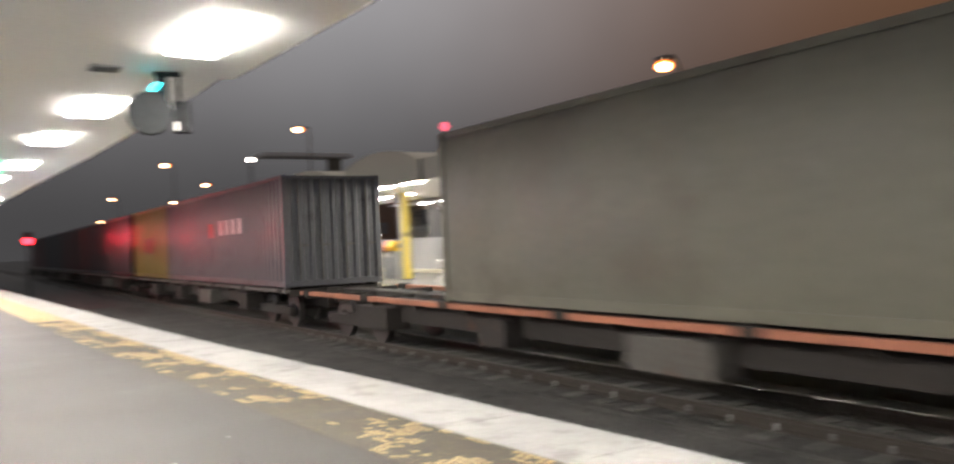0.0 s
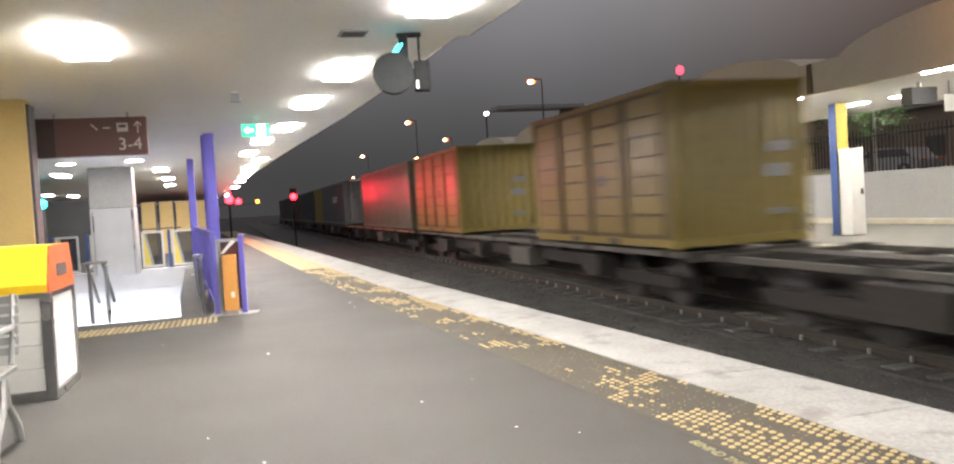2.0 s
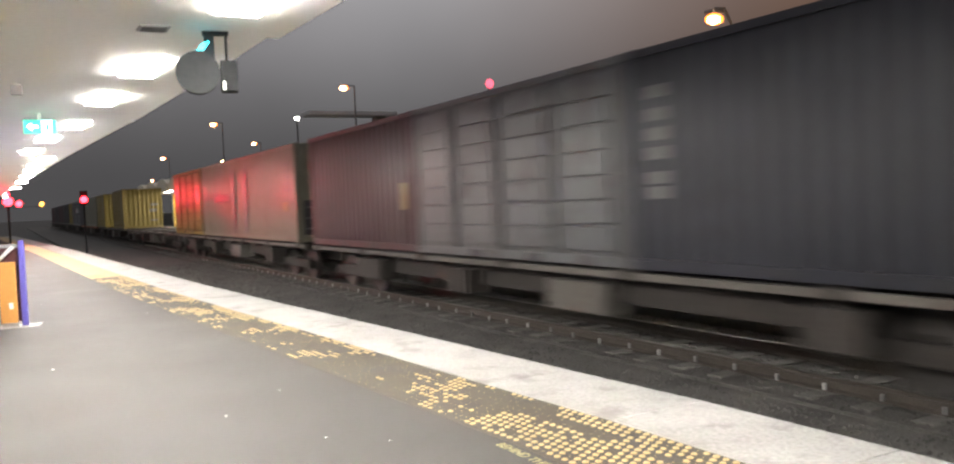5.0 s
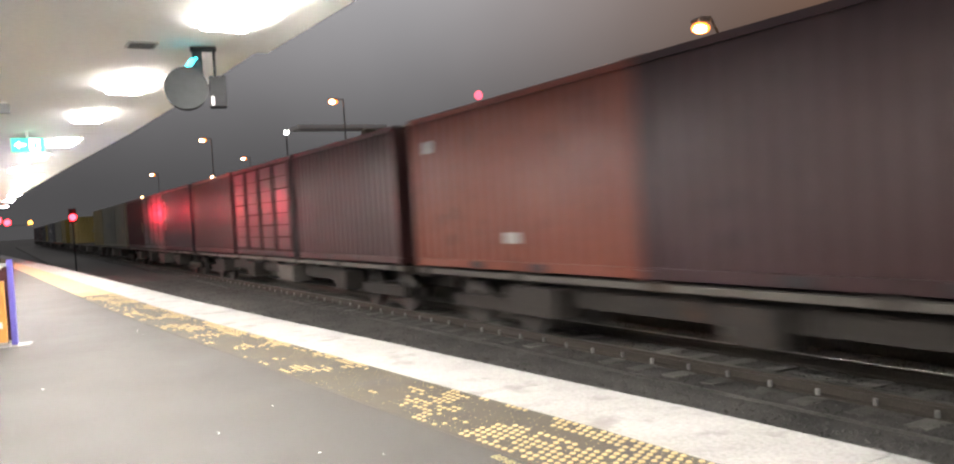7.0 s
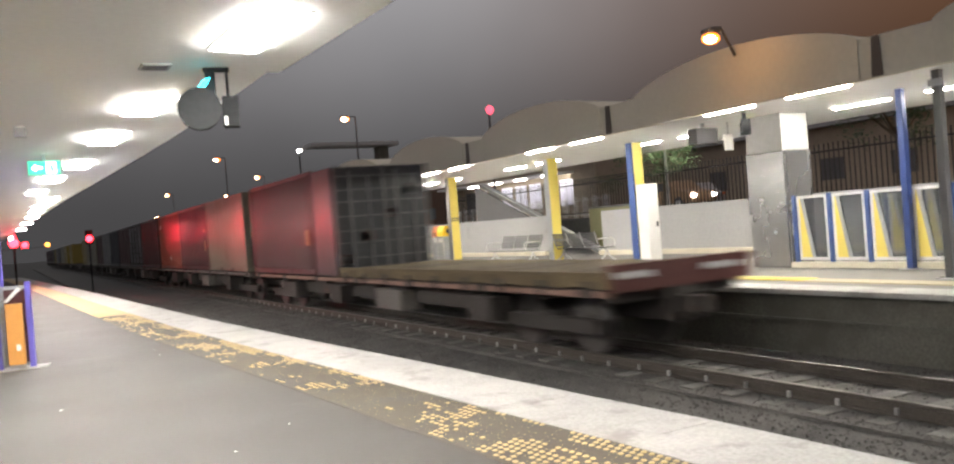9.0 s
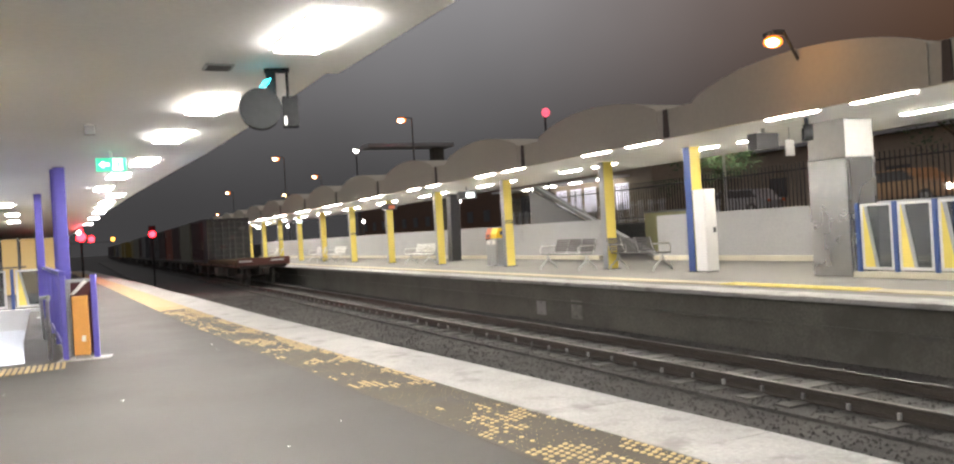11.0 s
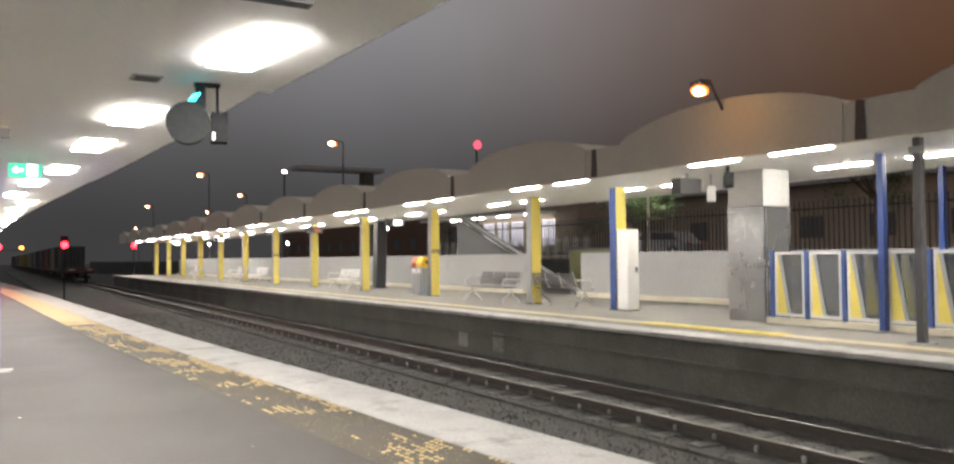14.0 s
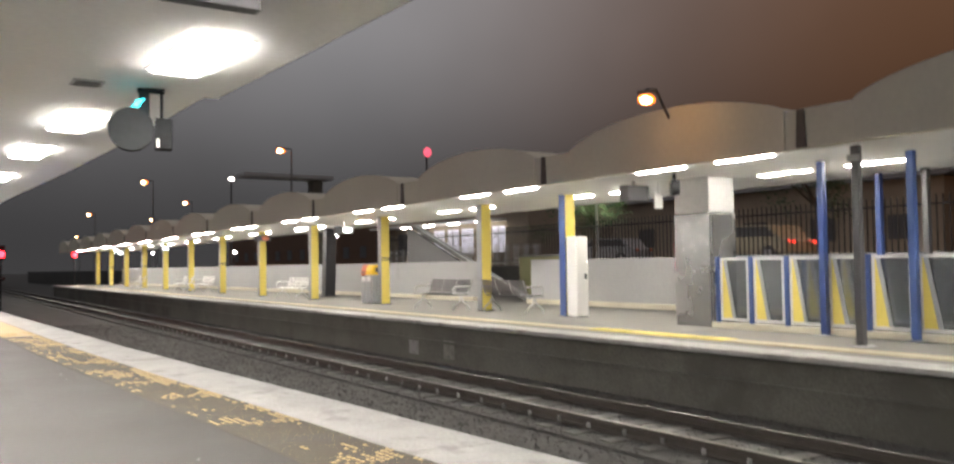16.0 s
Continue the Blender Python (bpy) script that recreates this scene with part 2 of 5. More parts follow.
# ---- building helpers ----
def add_box(bm, a, b, bevel=0.0):
    made = bmesh.ops.create_cube(bm, size=1)["verts"]
    for v in made:
        v.co = [a[i] + (b[i] - a[i]) * (v.co[i] + 0.5) for i in range(3)]
    if bevel:
        edges = list({e for v in made for e in v.link_edges})
        bmesh.ops.bevel(bm, geom=edges, offset=bevel, segments=2, affect="EDGES", profile=0.6)
    return bm


def boxes(*specs, bevel=0.0):
    bm = bmesh.new()
    for a, b in specs:
        add_box(bm, a, b, bevel)
    return bm


def add_rod(bm, p, q, r, sides=10, r2=None):
    p, q = Vector(p), Vector(q)
    turn = (q - p).to_track_quat("Z", "Y").to_matrix().to_4x4()
    m = Matrix.Translation((p + q) / 2) @ turn
    bmesh.ops.create_cone(bm, cap_ends=True, segments=sides, radius1=r, radius2=r if r2 is None else r2, depth=(q - p).length, matrix=m)
    return bm


def rods(*specs, r=0.02, sides=10):
    bm = bmesh.new()
    for p, q in specs:
        add_rod(bm, p, q, r, sides)
    return bm


def prism(points, depth, axis="y"):
    """A flat outline, pushed through by depth: along y from outline (x, z), along x from outline (y, z), along z from (x, y)."""
    bm = bmesh.new()
    place = {"y": lambda u, w, d: (u, d, w), "x": lambda u, w, d: (d, u, w), "z": lambda u, w, d: (u, w, d)}[axis]
    rings = [[bm.verts.new(place(u, w, d)) for u, w in points] for d in depth]
    n = len(points)
    bm.faces.new(rings[0])
    bm.faces.new(rings[1])
    for i in range(n):
        bm.faces.new((rings[0][i], rings[0][(i + 1) % n], rings[1][(i + 1) % n], rings[1][i]))
    bmesh.ops.recalc_face_normals(bm, faces=bm.faces)
    return bm


def mesh_of(name, bm, mat, smooth=False):
    me = bpy.data.meshes.new(name)
    bm.to_mesh(me)
    bm.free()
    me.materials.append(mat)
    if smooth:
        for p in me.polygons:
            p.use_smooth = True
    return me


def part(name, bm, mat, parent, label="", smooth=False):
    ob = new(name, mesh_of(name, bm, mat, smooth))
    ob.parent = parent
    if label:
        tagged(ob, label)
    return ob


def thing(name, at, label, category, group="", turn=0.0):
    ob = new(name)
    ob.matrix_basis = pose(*at, 0, 0, turn)
    return tagged(ob, label, category, group)


def setting(name, bm, mat, label="", category=""):
    return tagged(new(name, mesh_of(name, bm, mat)), label, category, kind="structure")


# The near platform runs slightly off the line of the track, by this angle.
SKEW = 2.9


EDGE_Y = (-14.0, 2.0, 3.6, 4.2, 5.0, 6.0, 7.4, 8.8, 10.9, 14.0, 16.5, 20.2, 24.0, 30.0, 35.5, 48.0, 70.0)
EDGE_X = (3.5, 3.46, 3.41, 3.37, 3.31, 3.25, 3.17, 3.07, 2.93, 2.74, 2.64, 2.49, 2.33, 2.1, 1.87, 1.25, 0.15)


def near_edge(y):
    """The platform edge: straight by the camera, then drawing away from the track."""
    return float(np.interp(y, EDGE_Y, EDGE_X))


# ---- large structure ----
STATIONS = [-14, -9, -5, -2, 0, 2, 3.6, 4.2, 5, 6, 7, 8, 9, 10, 11, 12.5, 14, 16, 18, 21, 24, 28, 33, 38, 44, 50, 60, 70]


def strip(offset_a, offset_b, z0, z1, stations=STATIONS):
    """A slab that follows the near platform's edge, between two distances inward from it."""
    bm = bmesh.new()
    rows = []
    for y in stations:
        e = near_edge(y)
        rows.append([bm.verts.new(c) for c in ((e - offset_a, y, z0), (e - offset_a, y, z1), (e - offset_b, y, z1), (e - offset_b, y, z0))])
    for r, s in zip(rows, rows[1:]):
        for i in range(4):
            bm.faces.new((r[i], r[(i + 1) % 4], s[(i + 1) % 4], s[i]))
    bm.faces.new(rows[0])
    bm.faces.new(rows[-1])
    bmesh.ops.recalc_face_normals(bm, faces=bm.faces)
    return bm


GROUND_Z = -1.0
# the ground is one sheet, left open where the stairs go down
GX, GY = (-400, -4.6, -0.4, 500), (-300, 10.9, 22.1, 900)
setting("ground", boxes(*[((GX[i], GY[j], GROUND_Z - 0.4), (GX[i + 1], GY[j + 1], GROUND_Z - 0.12)) for i in range(3) for j in range(3) if (i, j) != (1, 1)]), ground_mat, "dark unlit ground reaching the horizon", "ground")
setting("track_bed", boxes(((3.2, -40, GROUND_Z - 0.115), (9.5, 220, GROUND_Z + 0.08)), ((6.62, -40, GROUND_Z + 0.081), (8.8, 220, GROUND_Z + 0.116))), ballast_mat, "dark stone ballast bed beneath the track", "ballast")
PLAT_STAIR = ((-2.1, 11.15), (-0.45, 11.15), (-1.1, 21.8), (-4.0, 21.8))
# near platform in slabs round the stair opening
setting("platform_near", strip(0.665, 3.6, -0.9, 0.0), asphalt, "grey asphalt platform floor with faint stains", "platform")
setting("platform_near_front", boxes(((-14, -14, -0.9), (-0.02, 11.15, -0.003))), asphalt, "grey asphalt platform floor by the stairs", "platform")
setting("platform_near_side", prism([(-0.45, 11.15), (0.3, 11.15), (-0.1, 21.8), (-1.1, 21.8)], (-0.9, -0.006), "z"), asphalt, "grey asphalt floor beside the stairwell", "platform")
setting("platform_near_back", boxes(((-14, 21.95, -0.9), (-1.5, 70, -0.003))), asphalt, "grey asphalt floor beyond the stairwell", "platform")
setting("platform_near_flank", boxes(((-14, 11.15, -0.9), (-4.05, 21.95, -0.004))), asphalt, "grey asphalt floor beyond the stairwell's flank", "platform")
setting("platform_near_wall", strip(0.12, 0.65, -1.0, -0.12), dark_concrete, "sooty concrete platform wall", "wall")

# far platform, a little lower than the near one
FAR_Z = -0.012
setting("platform_far", boxes(((9.95, -16, -0.95), (30, 80, FAR_Z))), far_paving, "grey paved platform across the track", "platform")
setting("platform_far_wall", boxes(((9.55, -16, -1.0), (9.9, 80, FAR_Z - 0.06))), dark_concrete, "sooty concrete wall under the far platform", "wall")
setting("platform_far_edge", boxes(((9.38, -16, FAR_Z - 0.07), (9.95, 80, FAR_Z + 0.006)), bevel=0.015), concrete, "white-painted concrete platform coping", "edge")
setting("wall_ledge", boxes(((9.5, -16, -0.48), (9.549, 80, -0.43))), dark_concrete, "thin concrete ledge along the platform wall", "ledge")
tactile_far = setting("tactile_far", boxes(((10.33, -16, FAR_Z + 0.001), (10.75, 80, FAR_Z + 0.012))), sand_tactile, "yellow tactile strip along the far platform edge", "paving")

# near canopy
SOFFIT = 2.5


def canopy_slab(y0, y1, edge0, edge1, z0, z1):
    return prism([(-14, y0), (edge0, y0), (edge1, y1), (-14, y1)], (z0, z1), "z")


tagged(new("ceiling", mesh_of("ceiling", canopy_slab(-10, 6.35, 2.5, 1.86, SOFFIT, SOFFIT + 0.32), ceiling_mat)), "white painted canopy soffit over the platform", "ceiling", kind="structure")
CANOPY_EDGE = [(1.77, 6.352), (1.71, 9.3), (1.6, 12.0), (1.42, 15.0), (1.12, 20.0), (0.85, 25.6), (-1.2, 70.0)]
tagged(new("ceiling", mesh_of("ceiling", prism([(-14, 6.352), *CANOPY_EDGE, (-14, 70)], (SOFFIT + 0.002, SOFFIT + 0.3), "z"), ceiling_mat)), "white painted canopy soffit running along the platform", "ceiling", kind="structure")
# ---- near platform lights ----
def ceiling_light(x, y, w, length, turn=SKEW):
    ob = thing("ceiling_light", (x, y, SOFFIT), "recessed rectangular ceiling light glowing white in the soffit", "light", "canopy lights", turn)
    part("diffuser", boxes(((-w / 2, -length / 2, -0.026), (w / 2, length / 2, -0.004)), bevel=0.006), lamp_panel, ob, "bright white diffuser")
    f = 0.03
    part("frame", boxes(((-w / 2 - f, -length / 2 - f, -0.006), (-w / 2, length / 2 + f, -0.001)), ((w / 2, -length / 2 - f, -0.006), (w / 2 + f, length / 2 + f, -0.001)),
                        ((-w / 2, -length / 2 - f, -0.006), (w / 2, -length / 2, -0.001)), ((-w / 2, length / 2, -0.006), (w / 2, length / 2 + f, -0.001))), white_paint, ob)
    return ob


for x, y in ((1.5, 2.3), (1.38, 5.1), (1.11, 7.87), (0.98, 10.08), (0.86, 12.95), (0.6, 15.25), (0.43, 18.1), (0.72, 20.4), (0.59, 23.1), (0.55, 25.5), (0.5, 28.6), (0.4, 33.0), (0.25, 39.2)):
    ceiling_light(x, y, 0.29, 0.96)
for x, y in ((-1.0, 2.0), (-0.95, 6.53), (-4.05, 23.4), (-1.62, 22.7), (-1.8, 27.8), (-7.0, 37.4), (-6.5, 40.0), (-2.1, 33.0)):
    ceiling_light(x, y, 0.33, 1.05)


def downlight(x, y):
    ob = thing("downlight", (x, y, SOFFIT), "small round downlight glowing in the soffit", "light", "downlights")
    bm = bmesh.new()
    add_rod(bm, (0, 0, -0.02), (0, 0, -0.006), 0.16, 20)
    part("lens", bm, lamp_panel, ob)
    bm = bmesh.new()
    bmesh.ops.create_cone(bm, segments=20, radius1=0.2, radius2=0.165, depth=0.02, matrix=Matrix.Translation((0, 0, -0.011)))
    part("rim", bm, white_paint, ob)


for x, y in ((-3.2, 19.1), (-1.86, 18.9)):
    downlight(x, y)
# ---- far platform ----
BAY = 5.94
COL_X = 12.8
COLUMN_Y = [78.44 - BAY * i for i in range(11)]


def far_column(y, core, face, label):
    ob = thing("platform_column", (COL_X, y, FAR_Z), label, "column", "far platform columns")
    part("shaft", boxes(((-0.15, -0.1, 0.02), (0.15, 0.1, 2.855 - FAR_Z)), bevel=0.012), core, ob, "yellow-painted shaft")
    part("track_face", boxes(((-0.175, -0.11, 0.02), (-0.153, 0.11, 2.85 - FAR_Z)), bevel=0.004), face, ob, "darker face towards the track")
    part("base_plate", boxes(((-0.2, -0.15, 0.0), (0.2, 0.15, 0.02))), dark_paint, ob)
    return ob


for i, y in enumerate(COLUMN_Y):
    c = far_column(y, yellow_paint, grey_paint, "yellow rectangular steel column holding the platform canopy")
    if i in (9, 6, 1, 3):
        plate = boxes(((-0.14, -0.116, 1.42), (0.14, -0.102, 1.53)))
        part("name_plate", plate, dark_paint, c, "dark plate with illegible lettering")
        for k in range(4):
            part("letter_bar", boxes(((-0.115 + 0.06 * k, -0.12, 1.45), (-0.075 + 0.06 * k, -0.1165, 1.5))), yellow_paint, c)
far_column(15.5, yellow_paint, blue_paint, "yellow and blue steel column beside the white cabinet")

FAR_SOFFIT = 2.86
FASCIA_X = 10.05
tagged(new("ceiling", mesh_of("ceiling", boxes(((FASCIA_X + 0.13, -16, FAR_SOFFIT), (15.6, 80, FAR_SOFFIT + 0.06))), ceiling_mat)), "pale soffit of the canopy over the far platform", "ceiling", kind="structure")


joint_brown = material("joint_brown", (0.11, 0.09, 0.075), 0.8, vary=0.15)


def vault(yc):
    """One canopy bay: a scalloped front with the barrel vault behind it."""
    ob = thing("canopy_bay", (FASCIA_X, yc, 0), "cream barrel-vaulted canopy bay with a scalloped front edge", "canopy", "canopy bays")
    half, low, base, rise, period = 2.33, 2.75, 3.31, 0.4, 5.724
    arc = [(half * math.cos(math.pi * k / 24), base + rise * math.sin(math.pi * k / 24) ** 1.5) for k in range(25)]
    part("fascia", prism([(half, low), *arc, (-half, low)], (0.0, 0.12), "x"), far_roof, ob)
    part("vault_roof", prism([(half - 0.02, 2.89), *[(y * 0.985, z - 0.012) for y, z in arc], (-half + 0.02, 2.89)], (0.121, 5.4), "x"), far_roof, ob)
    part("valley_panel", boxes(((0.02, -half - 0.2, low), (0.11, -half - 0.001, 3.3)), ((0.02, half - period + 0.001, low), (0.11, -half - 0.201, 3.3)), bevel=0.006), far_roof, ob)
    part("downpipe_recess", prism([(-half - 0.19, low + 0.012), (-half - 0.35, low + 0.012), (-half - 0.325, 3.29), (-half - 0.215, 3.29)], (-0.006, 0.015), "x"), joint_brown, ob, "dark brown tapered joint cover")
    return ob


for k in range(-4, 13):
    vault(9.75 + 5.724 * k)


def tube_light(x, y, length=1.15):
    ob = thing("tube_light", (x, y, FAR_SOFFIT), "long surface-mounted fluorescent light under the canopy", "light", "far canopy lights")
    part("housing", boxes(((-0.07, -length / 2, -0.02), (0.07, length / 2, -0.001)), bevel=0.004), white_paint, ob)
    part("diffuser", boxes(((-0.038, -length / 2 + 0.02, -0.037), (0.038, length / 2 - 0.02, -0.021)), bevel=0.006), tube_mat, ob, "glowing diffuser")


for k in range(-2, 11):
    for dy in (-0.9, 0.9):
        tube_light(10.85, 15.6 + BAY * k + dy)
        tube_light(13.35, 14.9 + BAY * k + dy)

# back wall of the far platform with its white kerb, open where the stair comes down
def back_x(y):
    return 17.15 - 0.0224 * (y + 16)


for n, (y0, y1) in enumerate(((-16, 21.6), (24.6, 80))):
    a, b = back_x(y0), back_x(y1)
    setting("wall_back_%d" % (n + 1), prism([(a, y0), (a + 0.2, y0), (b + 0.2, y1), (b, y1)], (FAR_Z, 1.36), "z"), wall_grey, "low grey painted wall behind the platform", "wall")
    setting("kerb_back_%d" % (n + 1), prism([(a - 0.2, y0), (a - 0.003, y0), (b - 0.003, y1), (b - 0.2, y1)], (FAR_Z + 0.001, 0.12), "z"), plinth_cream, "pale kerb at the foot of the wall", "kerb")

# ---- the train ----
SPEED = 16.0
DECK = 0.28
TRACK_X = 7.7
movers = []


def wheelset(parent, y):
    for side in (-0.57, 0.57):
        bm = bmesh.new()
        add_rod(bm, (side - 0.06, y, -0.3), (side + 0.06, y, -0.3), 0.42, 24)
        w = part("wheel", bm, wheel_mat, parent, smooth=False)
        bm = bmesh.new()
        s = 1 if side > 0 else -1
        add_rod(bm, (side + 0.061 * s, y, -0.3), (side + 0.1 * s, y, -0.3), 0.15, 12)
        part("hub", bm, wagon_mat, w)


def wagon(south, length=18.5, planks=False, sill=None, label="low dark container wagon with rusty underframe and bogies"):
    ob = thing("flat_wagon", (TRACK_X, south, 0), label, "wagon", "container wagons")
    L = length
    half = 1.22
    z = DECK
    for x in (-half, half - 0.12):
        part("side_sill", boxes(((x, 0.15, z - 0.115), (x + 0.12, L - 0.15, z - 0.03)), bevel=0.01), sill or sill_mat, ob, "pale worn side sill")
    part("centre_sill", boxes(((-0.25, 0.0, z - 0.5), (0.25, L, z - 0.04))), wagon_mat, ob)
    for x in (-0.9, 0.75):
        part("underframe_beam", boxes(((x, 4.2, z - 0.48), (x + 0.15, L - 4.2, z - 0.05))), wagon_mat, ob)
    for k in range(12):
        y = 0.2 + (L - 0.5) * k / 11
        part("cross_member", boxes(((-half + 0.12, y, z - 0.2), (half - 0.12, y + 0.14, z - 0.05))), wagon_mat, ob)
    for k in range(4):
        y = 3.2 + k * (L - 7.6) / 3
        part("equipment_box", boxes(((-half + 0.02, y, z - 0.62), (-half + 0.5, y + (1.3 if k % 2 else 0.7), z - 0.21)), bevel=0.02), sill_mat if k == 1 else wagon_mat, ob)
    for c in (2.1, L - 2.1):
        part("bogie_frame", boxes(((-0.86, c - 1.25, -0.42), (-0.7, c + 1.25, -0.2)), ((0.7, c - 1.25, -0.42), (0.86, c + 1.25, -0.2)), ((-0.86, c - 0.2, -0.36), (0.86, c + 0.2, -0.16)), bevel=0.03), wagon_mat, ob)
        for d in (-0.85, 0.85):
            wheelset(ob, c + d)
    for y, s in ((0, -1), (L, 1)):
        part("coupler", boxes(((-0.12, y - 0.02 + min(0, s * 0.32), -0.12), (0.12, y + 0.02 + max(0, s * 0.32), 0.1)), bevel=0.02), wagon_mat, ob)
    for k in range(7):
        y = 0.4 + k * (L - 1.1) / 6
        for x in (-half - 0.012, half - 0.16):
            part("twistlock_pad", boxes(((x, y, z - 0.12), (x + 0.172, y + 0.3, z - 0.002)), bevel=0.01), wagon_mat, ob)
    movers.append((ob, (TRACK_X, south, 0)))
    return ob


def corrugation(a, b, n, depth):
    """Points along a corrugated sheet: (run, offset) in trapezoid waves."""
    pts = []
    p = (b - a) / n
    for k in range(n):
        s = a + k * p
        pts += [(s + 0.02 * p, 0.0), (s + 0.3 * p, 0.0), (s + 0.45 * p, depth), (s + 0.85 * p, depth)]
    pts.append((b, 0.0))
    return pts


def sheet(points, z0, z1, place):
    bm = bmesh.new()
    low = [bm.verts.new(place(u, d, z0)) for u, d in points]
    top = [bm.verts.new(place(u, d, z1)) for u, d in points]
    for i in range(len(points) - 1):
        bm.faces.new((low[i], low[i + 1], top[i + 1], top[i]))
    bmesh.ops.recalc_face_normals(bm, faces=bm.faces)
    return bm


def container(south, length, mat, label, style="corrugated", height=2.6, frame_mat=None):
    ob = thing("shipping_container", (TRACK_X, south, DECK), label, "container", "containers on the train")
    L, h, w = length, height, 1.22
    fm = frame_mat or mat
    # slatted walls and posts: darker copies, shade between boards put into the colour
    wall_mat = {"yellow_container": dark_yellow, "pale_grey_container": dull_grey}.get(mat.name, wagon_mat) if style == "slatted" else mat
    post = 0.12
    for x in (-w, w - post):
        for y in (0, L - post):
            part("corner_post", boxes(((x, y, 0.12), (x + post, y + post, h - 0.12)), bevel=0.01), fm, ob)
            for z in (0.0, h - 0.118):
                part("corner_casting", boxes(((x - 0.006, y - 0.006, z), (x + post + 0.006, y + post + 0.006, z + 0.118)), bevel=0.012), fm, ob)
    for x in (-w + 0.01, w - 0.09):
        part("bottom_rail", boxes(((x, post, 0.02), (x + 0.08, L - post, 0.15))), fm, ob)
        part("top_rail", boxes(((x, post, h - 0.1), (x + 0.08, L - post, h - 0.012))), fm, ob)
    for y in (0.01, L - 0.09):
        for z0, z1 in ((0.02, 0.15), (h - 0.1, h - 0.012)):
            part("end_rail", boxes(((-w + post, y, z0), (w - post, y + 0.08, z1))), fm, ob)
    n = int(L / (0.28 if style != "smooth" else 0.1))
    deep = {"corrugated": 0.036, "smooth": 0.004, "slatted": 0.012}[style]
    for s in (-1, 1):
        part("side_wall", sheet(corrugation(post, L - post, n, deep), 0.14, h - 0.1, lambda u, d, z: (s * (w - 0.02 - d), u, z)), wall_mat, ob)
    part("far_end", sheet(corrugation(-w + post, w - post, 8, 0.04), 0.14, h - 0.1, lambda u, d, z: (u, L - 0.03 - d, z)), mat, ob)
    part("near_end", sheet(corrugation(-w + post, w - post, 8, 0.05), 0.14, h - 0.1, lambda u, d, z: (u, 0.02 + d, z)), mat, ob)
    part("roof", boxes(((-w + 0.08, 0.09, h - 0.05), (w - 0.08, L - 0.09, h - 0.018))), mat, ob)
    part("floor_pan", boxes(((-w + 0.08, 0.09, 0.09), (w - 0.08, L - 0.09, 0.14))), wagon_mat, ob)
    if style == "smooth":
        # refrigeration unit at the near end
        part("unit_panel", boxes(((-w + 0.2, -0.025, 1.12), (w - 0.2, 0.02, h - 0.16)), bevel=0.01), mat, ob, "pale upper panel of the cooling unit")
        part("unit_recess", boxes(((-w + 0.2, -0.012, 0.2), (w - 0.2, 0.018, 1.1))), black_c, ob, "dark cooling grille")
        for z in (0.34, 0.62, 0.9):
            part("grille_bar", boxes(((-w + 0.22, -0.03, z), (w - 0.22, -0.0125, z + 0.04))), pale_c, ob)
        for q in (-0.62, 0.42):
            part("unit_grip", boxes(((q, -0.04, 1.4), (q + 0.2, -0.0255, 1.5)), bevel=0.004), black_c, ob)
    if L < 7:
        # fork pockets through the bottom rails
        for q in (0.36, 0.64):
            for x in (-w - 0.002, w - 0.012):
                part("fork_pocket", boxes(((x, L * q - 0.18, 0.03), (x + 0.014, L * q + 0.18, 0.135))), black_c, ob, "dark fork pocket")
    if style == "corrugated":
        # locking gear on the door end
        for q in (-0.85, -0.3, 0.3, 0.85):
            bm = bmesh.new()
            add_rod(bm, (q, -0.012, 0.18), (q, -0.012, h - 0.12), 0.016, 8)
            part("locking_bar", bm, sill_mat, ob)
            part("bar_handle", boxes(((q - 0.02, -0.035, 0.95), (q + 0.22, -0.029, 0.99))), sill_mat, ob)
    if style == "slatted":
        # notices on the end wall
        for x0, z0, z1 in ((0.42, 1.05, 1.25), (0.5, 1.45, 1.6), (0.46, 0.45, 0.55)):
            part("notice_plate", boxes(((x0, -0.004, z0), (x0 + 0.42, 0.012, z1))), mark_dull, ob, "small pale notice plate")
        # side doors in bays with cross rails
        bays, tiers = 4, 7
        span = (L - 2 * post) / bays
        for s in (-1, 1):
            x0, x1 = sorted((s * (w - 0.02), s * (w + 0.012)))
            for b in range(bays):
                for k in range(tiers):
                    y, z = post + span * b + 0.2, 0.22 + k * 0.318
                    skew = 0.008 * ((b * 5 + k * 3) % 4)
                    part("side_board", boxes(((x0, y, z + skew), (x1, y + span - 0.36, z + 0.29 + skew * 0.6)), bevel=0.006), mat, ob)
                part("door_post", boxes(((x0, post + span * b + 0.02, 0.15), (x1 - 0.004 if s > 0 else x1, post + span * b + 0.14, h - 0.1)), bevel=0.006), wall_mat, ob)
    movers.append((ob, (TRACK_X, south, DECK)))
    return ob


def add_bars(ob, mat, y0, y1, z0, z1, n, label=""):
    """Plain bars in place of lettering on the side facing the near platform."""
    p = (y1 - y0) / n
    for k in range(n):
        part("marking_bar", boxes(((-1.2345, y0 + k * p, z0), (-1.226, y0 + k * p + 0.62 * p, z1))), mat, ob, label)


